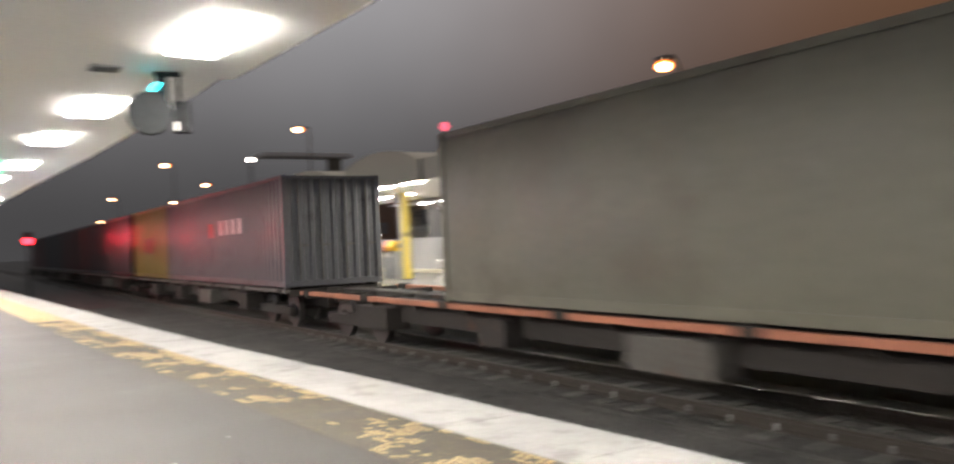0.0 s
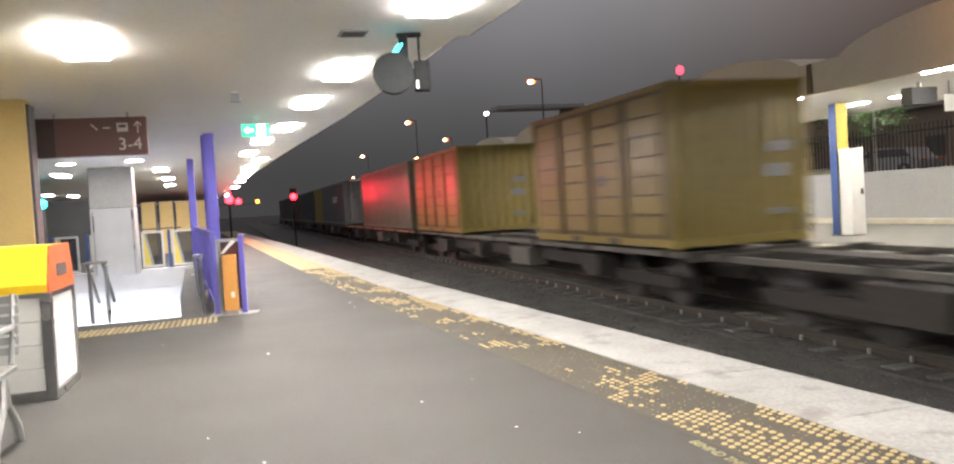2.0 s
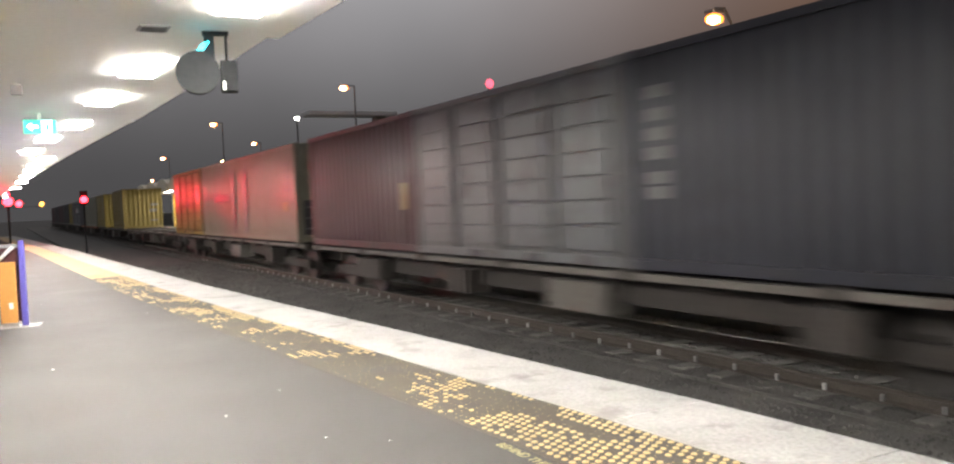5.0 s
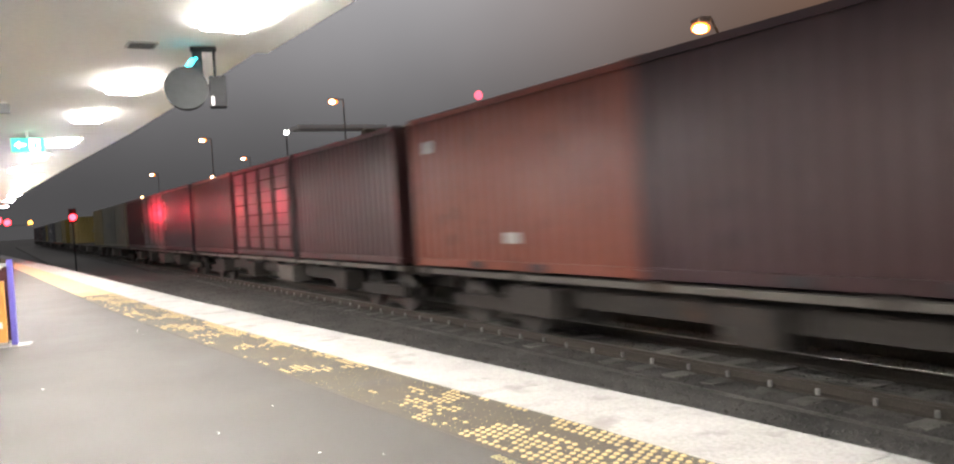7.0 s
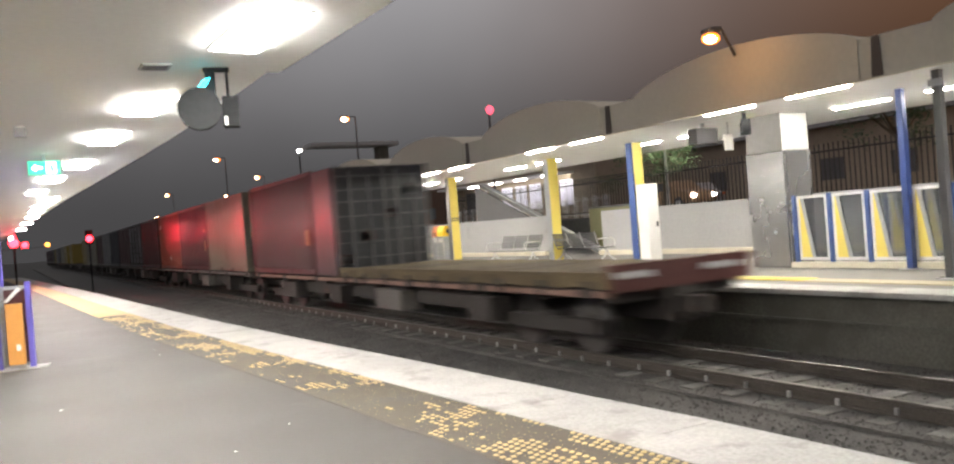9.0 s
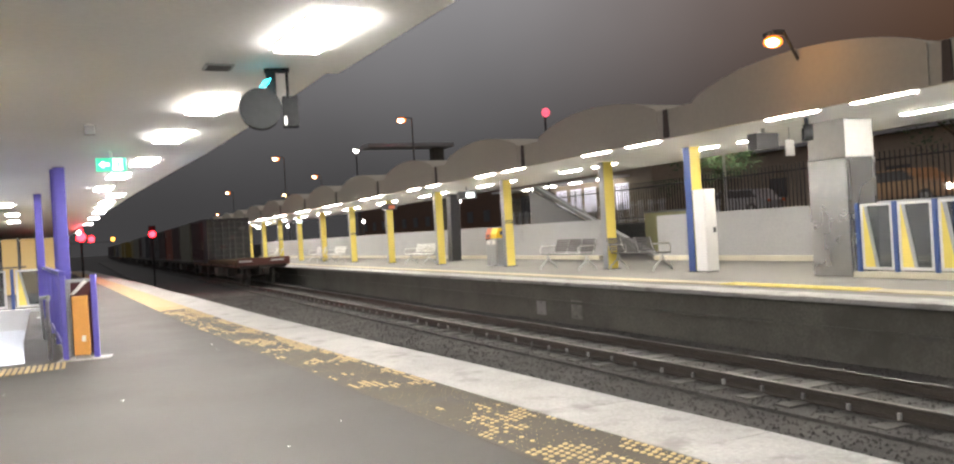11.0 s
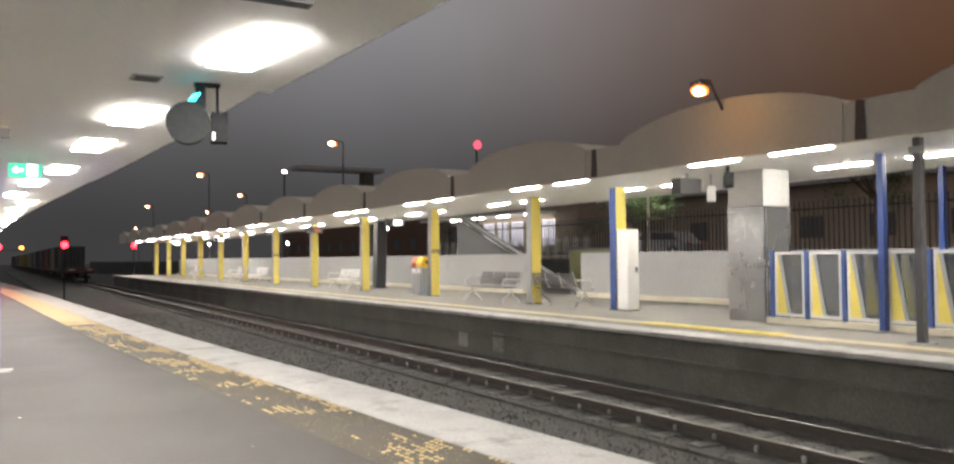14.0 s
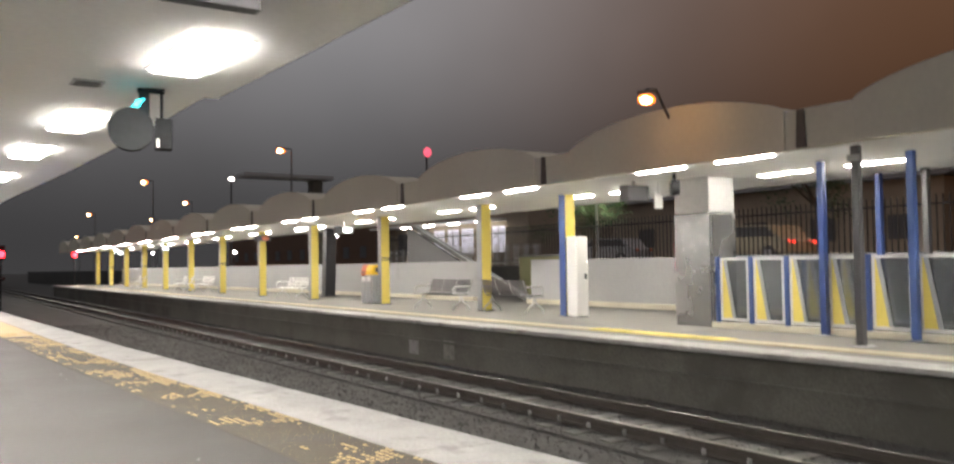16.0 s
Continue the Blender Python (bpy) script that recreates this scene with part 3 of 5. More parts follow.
grey_c = paint("slate_container", (0.085, 0.088, 0.096))
white_c = paint("white_container", (0.152, 0.149, 0.111), ((0.122, 0.113, 0.083), 0.9, 0.52))
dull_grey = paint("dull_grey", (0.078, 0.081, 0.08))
# yellow darkened for the shade between the boards
dark_yellow = paint("gap_shade_yellow", (0.12, 0.086, 0.024))
yellow_c = paint("yellow_container", (0.2, 0.152, 0.03), ((0.11, 0.085, 0.035), 1.6, 0.58))
maroon_c = paint("maroon_container", (0.048, 0.022, 0.023))
orange_c = paint("red_orange_container", (0.19, 0.05, 0.028))
black_c = paint("charcoal_container", (0.025, 0.026, 0.030))
navy_c = paint("navy_container", (0.017, 0.019, 0.027))
pale_c = paint("pale_grey_container", (0.1, 0.107, 0.108), ((0.065, 0.062, 0.058), 1.8, 0.5))
mark_white = paint("faded_white_marking", (0.5, 0.5, 0.5))
mark_dull = paint("dull_white_marking", (0.17, 0.17, 0.165))
mark_yellow = paint("yellow_marking", (0.2, 0.155, 0.05))
mark_red = paint("red_marking", (0.4, 0.04, 0.04))
mark_dark = paint("dark_marking", (0.06, 0.05, 0.045))

wagon(18.6, 18.6)
wagon(37.7, 18.5)
wagon(56.9, 18.5)
wagon(76.1, 18.5)
wagon(-0.95, 18.9, sill=orange_sill, label="low container wagon with orange side sill, half empty")
wagon(-20.7, 19.2)
wagon(-39.8, 18.6, label="empty low container wagon with rusty underframe")
wagon(-59.15, 19.0)
wagon(-78.35, 18.7)
wagon(-97.75, 18.9)
wagon(-116.95, 18.8)
wagon(-135.5, 18.1, sill=rusty_sill, label="container wagon with a brown plank deck at the train's tail")

C20, C40 = 6.06, 12.19
container(38.0, C40, black_c, "dark corrugated container on a wagon")
container(50.3, C20, maroon_c, "dark maroon corrugated container on a wagon")
container(57.2, C20, maroon_c, "dark maroon corrugated container on a wagon")
container(63.4, C40, black_c, "dark corrugated container on a wagon")
container(76.4, C40, maroon_c, "dark maroon corrugated container on a wagon")
c = container(31.0, C20, yellow_c, "yellow corrugated container on a wagon")
add_bars(c, mark_dark, 2.3, 4.0, 0.9, 1.5, 2)
c = container(18.7, C40, grey_c, "slate grey corrugated container with white marking bars")
add_bars(c, mark_white, 3.2, 5.6, 1.35, 1.75, 4)
add_bars(c, mark_red, 6.0, 6.6, 1.3, 1.7, 2)
container(-0.8, C40, white_c, "off-white container with flat stained sides", "smooth")
c = container(-7.85, C20, yellow_c, "dirty yellow container with slatted side doors", "slatted")
add_bars(c, mark_dark, 2.2, 2.75, 1.1, 1.35, 1)
c = container(-20.45, C20, yellow_c, "dirty yellow container with slatted side doors", "slatted")
add_bars(c, mark_dark, 2.4, 2.9, 1.05, 1.25, 1)
c = container(-46.38, C20, yellow_c, "dirty yellow container with slatted side doors", "slatted")
add_bars(c, mark_dark, 2.7, 3.3, 1.1, 1.35, 1)
c = container(-58.62, C40, white_c, "off-white container with faint marking bars", "smooth")
add_bars(c, pale_c, 7.5, 9.9, 1.2, 1.48, 6)
for y in (5.1, 6.7):
    add_bars(c, pale_c, y, y + 0.65, 0.2, 2.25, 1)
add_bars(c, mark_yellow, 0.7, 1.5, 0.84, 1.08, 1)
for k in range(5):
    add_bars(c, pale_c, 0.5, 1.3 - 0.1 * (k % 3), 1.35 + 0.17 * k, 1.43 + 0.17 * k, 1)
c = container(-65.95, C20, maroon_c, "dark maroon corrugated container with a yellow marking")
add_bars(c, mark_yellow, 0.35, 0.75, 0.8, 1.3, 1)
c = container(-72.05, C20, pale_c, "pale grey weathered container with patchy panels", "slatted")
c = container(-78.15, C20, navy_c, "dark navy corrugated container with a pale label strip")
for z in (0.85, 1.02, 1.3, 1.52, 1.74, 2.0):
    add_bars(c, mark_dull, 5.42, 5.9, z, z + 0.14, 1)
container(-84.8, C20, maroon_c, "dark maroon corrugated container on a wagon")
container(-91.2, C20, black_c, "charcoal corrugated container on a wagon", "slatted")
container(-97.55, C20, maroon_c, "dark maroon corrugated container on a wagon")
c = container(-104.35, C20, orange_c, "red-orange corrugated container with a pale label")
add_bars(c, mark_white, 5.2, 5.7, 1.95, 2.15, 1)
add_bars(c, mark_white, 2.6, 3.2, 0.42, 0.58, 1)
c = container(-110.45, C20, maroon_c, "dark maroon corrugated container with yellow markings")
add_bars(c, mark_yellow, 0.3, 0.72, 0.75, 1.15, 1)
add_bars(c, mark_yellow, 0.25, 0.75, 1.5, 1.6, 1)
container(-116.55, C20, white_c, "pale off-white container with stained sides", "smooth")
c = container(-123.65, C20, maroon_c, "dark maroon corrugated container with yellow markings")
add_bars(c, mark_yellow, 0.3, 0.72, 0.75, 1.15, 1)


def tail_load(south):
    """Dark caged bulkhead load on the last wagon and the plank deck behind it."""
    ob = thing("caged_crate", (TRACK_X, south, DECK), "dark steel crate with a lattice end on the last wagon", "crate")
    L, h, w = 1.75, 2.55, 1.2
    part("body", boxes(((-w, 0.25, 0.0), (w, L, h)), bevel=0.02), black_c, ob)
    for k, x in enumerate((-1.2, -0.82, -0.36, 0.02, 0.34, 0.78, 1.16)):
        part("upright_bar", boxes(((x, 0.0, 0.0), (x + 0.04, 0.06, h - 0.12 * (k % 3)))), dull_grey, ob)
    for k, z in enumerate((0.1, 0.38, 0.74, 1.02, 1.36, 1.7, 1.98, 2.3)):
        part("cross_bar", boxes(((-w, 0.062, z), (w - 0.05 * (k % 2), 0.09, z + 0.03))), dull_grey, ob)
    for k in range(9):
        x, z = -w + 0.12 + (k % 4) * 0.58, 0.25 + (k * 0.53) % 2.1
        part("stowed_box", boxes(((x, 0.11, z), (x + 0.28, 0.24, z + 0.2))), pale_c if k % 3 == 0 else maroon_c, ob)
    movers.append((ob, (TRACK_X, south, DECK)))
    deck = thing("plank_deck", (TRACK_X, -135.45, DECK), "worn brown timber plank deck on the last wagon", "deck")
    n = 34
    p = 10.0 / n
    plank = mesh_of("plank", boxes(((-1.24, 0.008, 0.0), (1.24, p - 0.012, 0.16))), plank_mat)
    for k in range(n):
        o = new("plank", plank)
        o.parent = deck
        o.location = (0, k * p, 0.012 * ((k * 7) % 3))
    part("end_rail", boxes(((-1.22, -0.06, -0.05), (1.22, -0.005, 0.3))), tail_maroon, deck)
    for x in (-1.15, 0.35):
        part("marker_plate", boxes(((x, -0.075, 0.12), (x + 0.6, -0.061, 0.2)), bevel=0.004), mark_white, deck, "white marker plate on the tail")
    for k in range(9):
        y = 0.3 + 1.15 * k
        part("stake_pocket", boxes(((-1.262, y, -0.1), (-1.242, y + 0.16, 0.1)), bevel=0.004), wagon_mat, deck)
    part("side_rail", boxes(((-1.258, 0.0, 0.165), (-1.2, 10.0, 0.215))), plank_mat, deck)
    movers.append((deck, (TRACK_X, -135.45, DECK)))


tail_load(-125.42)

# ---- track ----
RAIL_TOP = -0.72


def rail(x):
    ob = tagged(new("rail"), "worn steel running rail with polished top", "rail", "rails", kind="structure")
    ob.location = (x, 0, 0)
    z = RAIL_TOP
    prof = [(-0.06, z - 0.15), (0.06, z - 0.15), (0.06, z - 0.135), (0.012, z - 0.115), (0.012, z - 0.045), (0.033, z - 0.035), (0.033, z - 0.004), (-0.033, z - 0.004), (-0.033, z - 0.035), (-0.012, z - 0.045), (-0.012, z - 0.115), (-0.06, z - 0.135)]
    part("rail_web", prism(prof, (-40, 220), "y"), rail_mat, ob)
    part("rail_head", boxes(((-0.03, -40, z - 0.003), (0.03, 220, z))), rail_top, ob, "polished running surface")


rail(7.13)
rail(8.2)
sleepers = tagged(new("sleepers"), "weathered sleepers half sunk in ballast", "sleepers", kind="structure")
_sl = mesh_of("sleeper", boxes(((6.74, -0.11, -1.02), (8.68, 0.11, -0.869)), bevel=0.012), sleeper_mat)
_cl = mesh_of("clip", boxes(((7.05, -0.02, -0.85), (7.08, 0.02, -0.785)), ((7.2, -0.13, -0.868), (7.3, 0.13, -0.842))), clip_mat)
for k in range(130):
    y = 2.0 + 0.62 * k
    s = new("sleeper", _sl)
    s.parent, s.location = sleepers, (random.uniform(-0.03, 0.03), y, random.uniform(-0.012, 0.008))
    c = new("clip", _cl)
    c.parent, c.location = s, (0, 0, 0)


def ballast_stones():
    verts, faces = [], []
    rng = random.Random(5)
    for _ in range(22000):
        x = rng.uniform(3.5, 9.5)
        y = 2.5 + 34 * rng.random() ** 1.5
        r = rng.uniform(0.012, 0.034)
        z = GROUND_Z + 0.08 + (0.036 if 6.62 < x < 8.8 else 0)
        base = len(verts)
        for d in ((1, 0, 0), (-1, 0, 0), (0, 1, 0), (0, -1, 0), (0, 0, 1), (0, 0, -1)):
            verts.append((x + d[0] * r * rng.uniform(0.6, 1.2), y + d[1] * r * rng.uniform(0.6, 1.2), z + d[2] * r * rng.uniform(0.5, 1)))
        for a, b, c in ((0, 2, 4), (2, 1, 4), (1, 3, 4), (3, 0, 4), (2, 0, 5), (1, 2, 5), (3, 1, 5), (0, 3, 5)):
            faces.append((base + a, base + b, base + c))
    me = bpy.data.meshes.new("ballast_stones")
    me.from_pydata(verts, [], faces)
    me.materials.append(ballast_mat)
    return tagged(new("ballast_stones", me), "loose dark track ballast stones", "ballast", kind="stuff")


ballast_stones()

# ---- near platform edge ----
coping = tagged(new("platform_near_edge"), "worn white-painted concrete platform coping in slabs", "edge", kind="structure")
_y = -6.0
while _y < 69:
    step = 1.2 if _y < 40 else 6.0
    y0, y1 = _y, min(_y + step - 0.006, 69.5)
    e0, e1 = near_edge(y0), near_edge(y1)
    part("coping_slab", prism([(e0 - 0.66, y0), (e0, y0), (e1, y1), (e1 - 0.66, y1)], (-0.115, 0.006 + 0.003 * random.random()), "z"), concrete, coping)
    _y += step
setting("tactile_bed", strip(0.667, 1.3, -0.05, 0.0035, [y for y in STATIONS if y <= 18]), worn_tactile, "worn yellow tactile paving strip beside the coping", "paving")
setting("tactile_bed_far", strip(0.667, 1.28, -0.05, 0.0035, [y for y in STATIONS if y >= 18]), yellow_dot, "yellow tactile paving strip farther along the coping", "paving")


def tactile_dots():
    verts, faces = [], []
    rng = random.Random(11)
    y = 1.6
    while y < 19:
        e = near_edge(y)
        for k in range(12):
            x = e - 0.695 - 0.051 * k
            yy = y + (0.029 if k % 2 else 0)
            n = noise.noise(Vector((x * 2.0, yy * 1.1, 3.1))) + 0.75 * noise.noise(Vector((x * 13.0, yy * 6.0, 7.7)))
            if k >= 5:
                keep = 0.85 if yy < 4.1 else -0.12 - 0.2 * min(yy - 4.1, 1.0)
                keep -= 0.3 if k == 5 else 0.0
            elif k <= 2:
                keep = (0.25 - 0.3 * max(0.0, yy - 4.0) if yy < 5 else -0.2) - 0.08 * k
            else:
                keep = -0.42 + (0.6 - abs(yy - 2.9) * 0.9 if yy < 3.3 else 0.0)
            if yy > 6.2:
                keep = (0.16, 0.12, -0.05, -0.3, -0.35, -0.35, -0.22, -0.15, -0.15, -0.3, -0.35, -0.4)[k]
                keep += 0.02 * (yy - 6.2)
            worn = n + keep < 0.02 or rng.random() < 0.1
            if worn and rng.random() < 0.5:
                continue
            r, h = (0.005, 0.001) if worn else (rng.uniform(0.0165, 0.019), 0.006)
            base = len(verts)
            for q, z in ((1.0, 0.003), (0.75, 0.0035 + h)):
                for i in range(8):
                    a = math.pi * i / 4
                    verts.append((x + r * q * math.cos(a), yy + r * q * math.sin(a), z))
            for i in range(8):
                j = (i + 1) % 8
                faces.append((base + i, base + j, base + 8 + j, base + 8 + i))
            faces.append(tuple(base + 8 + i for i in range(8)))
        y += 0.058
    me = bpy.data.meshes.new("tactile_dots")
    me.from_pydata(verts, [], faces)
    me.materials.append(yellow_dot)
    return tagged(new("tactile_dots", me), "raised yellow tactile dots, many worn away", "paving", kind="stuff")


tactile_dots()


faded_yellow = material("faded_yellow", (0.32, 0.29, 0.14), 0.7, fine=60, vary=0.3)


def lettering(name, text, size, mat, m, label):
    data = bpy.data.curves.new(name, "FONT")
    data.body, data.size, data.extrude = text, size, 0.001
    data.materials.append(mat)
    ob = new(name, data)
    ob.matrix_basis = m
    return tagged(ob, label, "lettering") if label else ob


lettering("floor_lettering", "BEHIND THIS LINE", 0.075, faded_yellow, pose(2.03, 3.6, 0.004, 0, 0, -90), "worn yellow lettering painted on the platform floor")


# ---- near platform things ----
def stair_tactile():
    ob = thing("stair_tactile", (0, 0, 0), "yellow ribbed tactile strip before the stairs", "paving")
    bar = mesh_of("rib", boxes(((-0.018, -0.29, 0.0), (0.018, 0.29, 0.008))), yellow_dot)
    for k in range(27):
        o = new("rib", bar)
        o.parent, o.location = ob, (-1.8 + 0.059 * k, 10.2 + 0.012 * k, 0.0)
    return ob


stair_tactile()


def gate_panel(x, y, z, turn, width=0.76, height=1.2, post_mat=None, label="grey framed barrier panel with a yellow wedge and blue post", flip=1, open_back=False):
    """Barrier panel: a blue post, a grey frame, dark mesh, and a slanted yellow wedge. It runs along its own x."""
    ob = thing("barrier_panel", (x, y, z), label, "barrier", "barrier panels", turn)
    w, h = width, height
    part("post", boxes(((-0.035, -0.035, 0), (0.035, 0.035, h + 0.02)), bevel=0.006), post_mat or blue_paint, ob, "blue square post")
    f = 0.045
    for n, a, b in (("frame_side", (0.07, h), 0), ("frame_side", (w - 0.09, h), 0)):
        part(n, boxes(((a[0], -0.025, 0.04), (a[0] + f, 0.025, h))), pale_frame, ob)
    for z0 in (0.04, h - f):
        part("frame_rail", boxes(((0.07 + f, -0.025, z0), (w - 0.09, 0.025, z0 + f))), pale_frame, ob)
    lo, up = 0.07 + f, w - 0.09
    wedge = [(lo, 0.04 + f), (lo + 0.4 * (up - lo), 0.04 + f), (lo + 0.04 * (up - lo), h - f), (lo, h - f)]
    part("wedge", prism(wedge, (-0.012, 0.012), "y"), yellow_paint, ob, "yellow wedge")
    part("wedge_edge", prism([(lo + 0.4 * (up - lo), 0.04 + f), (lo + 0.52 * (up - lo), 0.04 + f), (lo + 0.17 * (up - lo), h - f), (lo + 0.04 * (up - lo), h - f)], (-0.02, 0.02), "y"), grey_paint, ob)
    part("mesh_pane", prism([(lo + 0.52 * (up - lo), 0.04 + f), (up, 0.04 + f), (up, h - f), (lo + 0.17 * (up - lo), h - f)], (-0.006, 0.006), "y"), glass, ob, "smoked pane")
    return ob


# stairwell
setting("stairwell_wall_rear", boxes(((-4.6, 21.8, -4.2), (-0.9, 21.96, -0.41))), stair_white, "white lined wall at the back of the stairwell", "wall")
setting("stairwell_wall_side", prism([(-0.46, 11.16), (-0.452, 11.16), (-1.102, 21.79), (-1.11, 21.79)], (-4.2, -0.002), "z"), stair_white, "white lined side wall of the stairwell", "wall")
setting("stairwell_wall_flank", prism([(-2.2, 11.16), (-2.1, 11.16), (-4.0, 21.79), (-4.1, 21.79)], (-4.2, -0.01), "z"), stair_white, "white lined flank of the stairwell", "wall")
setting("stairwell_floor", boxes(((-4.5, 11.0, -4.3), (-0.5, 21.9, -4.21))), concrete, "pale floor at the foot of the stairs", "floor")
setting("stairwell_ledge", boxes(((-4.6, 21.78, -0.405), (-0.95, 22.02, 0.06)), bevel=0.01), lit_cladding, "steel clad ledge round the stairwell", "ledge")
stairs = tagged(new("stairs"), "concrete stairs leading down from the platform", "stairs", kind="structure")
for k in range(20):
    part("step", boxes(((-2.08 - 0.05 * k, 11.16 + 0.3 * k, -0.18 * (k + 2)), (-0.5 - 0.018 * k, 11.46 + 0.3 * k, -0.18 * (k + 1)))), concrete, stairs)
# unseen lamps added below the sight line to brighten the stairwell walls
side_fill = thing("stair_fill_light", (-0.62, 14.5, -1.6), "unseen tube light added on the stairwell side wall", "light", turn=3.5)
part("diffuser", boxes(((-0.1, -0.05, -0.05), (-0.04, 4.0, 0.05)), bevel=0.01), stair_glow, side_fill)
part("housing", boxes(((-0.04, -0.08, -0.07), (0.0, 4.03, 0.07))), white_paint, side_fill)
wash = thing("stair_fill_light", (-3.7, 21.35, -1.55), "long unseen tube light added to brighten the stairwell rear wall", "light")
part("diffuser", boxes(((0, 0.0, 0.0), (2.4, 0.1, 0.08)), bevel=0.01), stair_glow, wash)
part("housing", boxes(((-0.05, -0.06, -0.06), (2.45, -0.002, 0.1))), white_paint, wash)
for hx in (0.2, 2.1):
    part("bracket", boxes(((hx, 0.0, -0.06), (hx + 0.05, 0.45, -0.01))), steel, wash)


def handrail_end(x, y, w, lean):
    ob = thing("stair_handrail", (x, y, 0), "curved stainless steel stair handrail end", "handrail")
    bm = bmesh.new()
    pts = [(0, 0, 0), (0, 0, 0.68), (0.02, 0.05, 0.74), (0.08 * lean, 0.35, 0.72), (0.1 * lean, 1.3, 0.15)]
    for p, q in zip(pts, pts[1:]):
        add_rod(bm, p, q, 0.022, 10)
    part("rail_tube", bm, steel, ob)
    if w:
        bm = bmesh.new()
        for p, q in zip(pts, pts[1:]):
            add_rod(bm, (p[0] + w, p[1], p[2]), (q[0] + w, q[1], q[2]), 0.022, 10)
        part("rail_tube", bm, steel, ob)
        part("end_cap", boxes(((-0.03, 0.0, 0.73), (w + 0.03, 0.06, 0.765)), bevel=0.01), steel, ob)
    return ob


handrail_end(-1.71, 11.2, 0.19, -1)
handrail_end(-0.42, 11.22, 0, -1)

# blue posts and railing beside the stairs
for x, y, w in ((-0.26, 13.6, 0.1), (-0.31, 13.9, 0.1), (-0.78, 19.2, 0.09)):
    ob = thing("canopy_post", (x, y, 0), "slim violet-blue square steel post up to the canopy", "post", "stair posts")
    part("shaft", boxes(((-w / 1.3, -w / 1.3, 0.012), (w / 1.3, w / 1.3, SOFFIT - 0.004)), bevel=0.008), purple_paint, ob)
    part("foot_plate", boxes(((-0.13, -0.13, 0), (0.13, 0.13, 0.012))), steel, ob)
railing = thing("stair_railing", (-0.24, 11.05, 0), "violet-blue railing along the stairwell side", "railing", turn=3.6)
for z in (0.12, 0.98):
    part("rail", boxes(((-0.03, 0.1, z), (0.03, 8.0, z + 0.05)), bevel=0.006), purple_paint, railing)
_bal = mesh_of("baluster", boxes(((-0.012, -0.012, 0.17), (0.012, 0.012, 0.98))), purple_paint)
for k in range(50):
    o = new("baluster", _bal)
    o.parent, o.location = railing, (0, 0.25 + 0.157 * k, 0)
for k in range(5):
    part("rail_post", boxes(((-0.035, 0.1 + 1.95 * k, 0), (0.035, 0.17 + 1.95 * k, 1.04)), bevel=0.006), purple_paint, railing)


def help_post():
    ob = thing("help_point", (-0.27, 11.02, 0), "violet-blue and grey barrier end with an orange panel", "barrier", turn=-8)
    for x in (0.0, 0.33):
        part("post", boxes(((x, -0.04, 0), (x + 0.06, 0.04, 0.98)), bevel=0.008), purple_paint, ob, "violet-blue square post")
    part("backing", boxes(((0.062, 0.0, 0.06), (0.328, 0.03, 0.93))), maroon_panel, ob, "dark maroon backing")
    for x in (0.062, 0.09):
        part("frame_side", boxes(((x, -0.03, 0.03), (x + 0.02, -0.002, 0.93))), grey_paint, ob)
    part("frame_top", boxes(((0.062, -0.03, 0.9), (0.328, -0.002, 0.94))), grey_paint, ob)
    part("orange_face", boxes(((0.13, -0.11, 0.05), (0.3, -0.031, 0.74)), bevel=0.008), orange_panel, ob, "orange front panel")
    part("kick_plate", boxes(((0.135, -0.105, 0.0), (0.295, -0.035, 0.048))), steel, ob)
    part("slanted_cap", prism([(0.11, 0.76), (0.15, 0.76), (0.3, 0.9), (0.26, 0.92)], (-0.06, -0.032), "y"), white_paint, ob)
    part("call_button", boxes(((0.22, -0.117, 0.21), (0.262, -0.111, 0.28)), bevel=0.003), white_paint, ob, "small white call button plate")
    part("footing", boxes(((-0.05, -0.2, 0.0), (0.52, 0.15, 0.006))), concrete, ob)


maroon_panel = material("maroon_backing", (0.08, 0.02, 0.025), 0.6, vary=0.1)
help_post()
for x in (-4.1, -3.35, -2.2, -1.5):
    gate_panel(x, 21.9, 0.06, 0, 0.62, 0.9)
rail2 = thing("ledge_rail", (-4.6, 21.9, 1.0), "thin dark rail above the stairwell barrier", "railing")
part("rail", boxes(((0, -0.02, 0), (3.4, 0.02, 0.035))), dark_paint, rail2)


def clad_pillar(x, y, sx, sy, top, band, label, base=0.0, lower=None):
    ob = thing("clad_pillar", (x, y, base), label, "pillar", "clad pillars")
    part("lower_cladding", boxes(((0, 0, 0.0), (sx, sy, band)), bevel=0.01), lower or pillar_steel, ob, "brushed steel lower cladding")
    part("upper_cladding", boxes(((0.012, 0.012, band + 0.012), (sx - 0.012, sy - 0.012, top)), bevel=0.01), upper_steel, ob, "pale upper cladding")
    part("shadow_gap", boxes(((0.02, 0.02, band), (sx - 0.02, sy - 0.02, band + 0.012))), dark_paint, ob)
    for q in (0.04, sx - 0.07):
        part("cover_strip", boxes(((q, -0.006, 0.03), (q + 0.03, 0.0, band - 0.05))), steel, ob)
    return ob


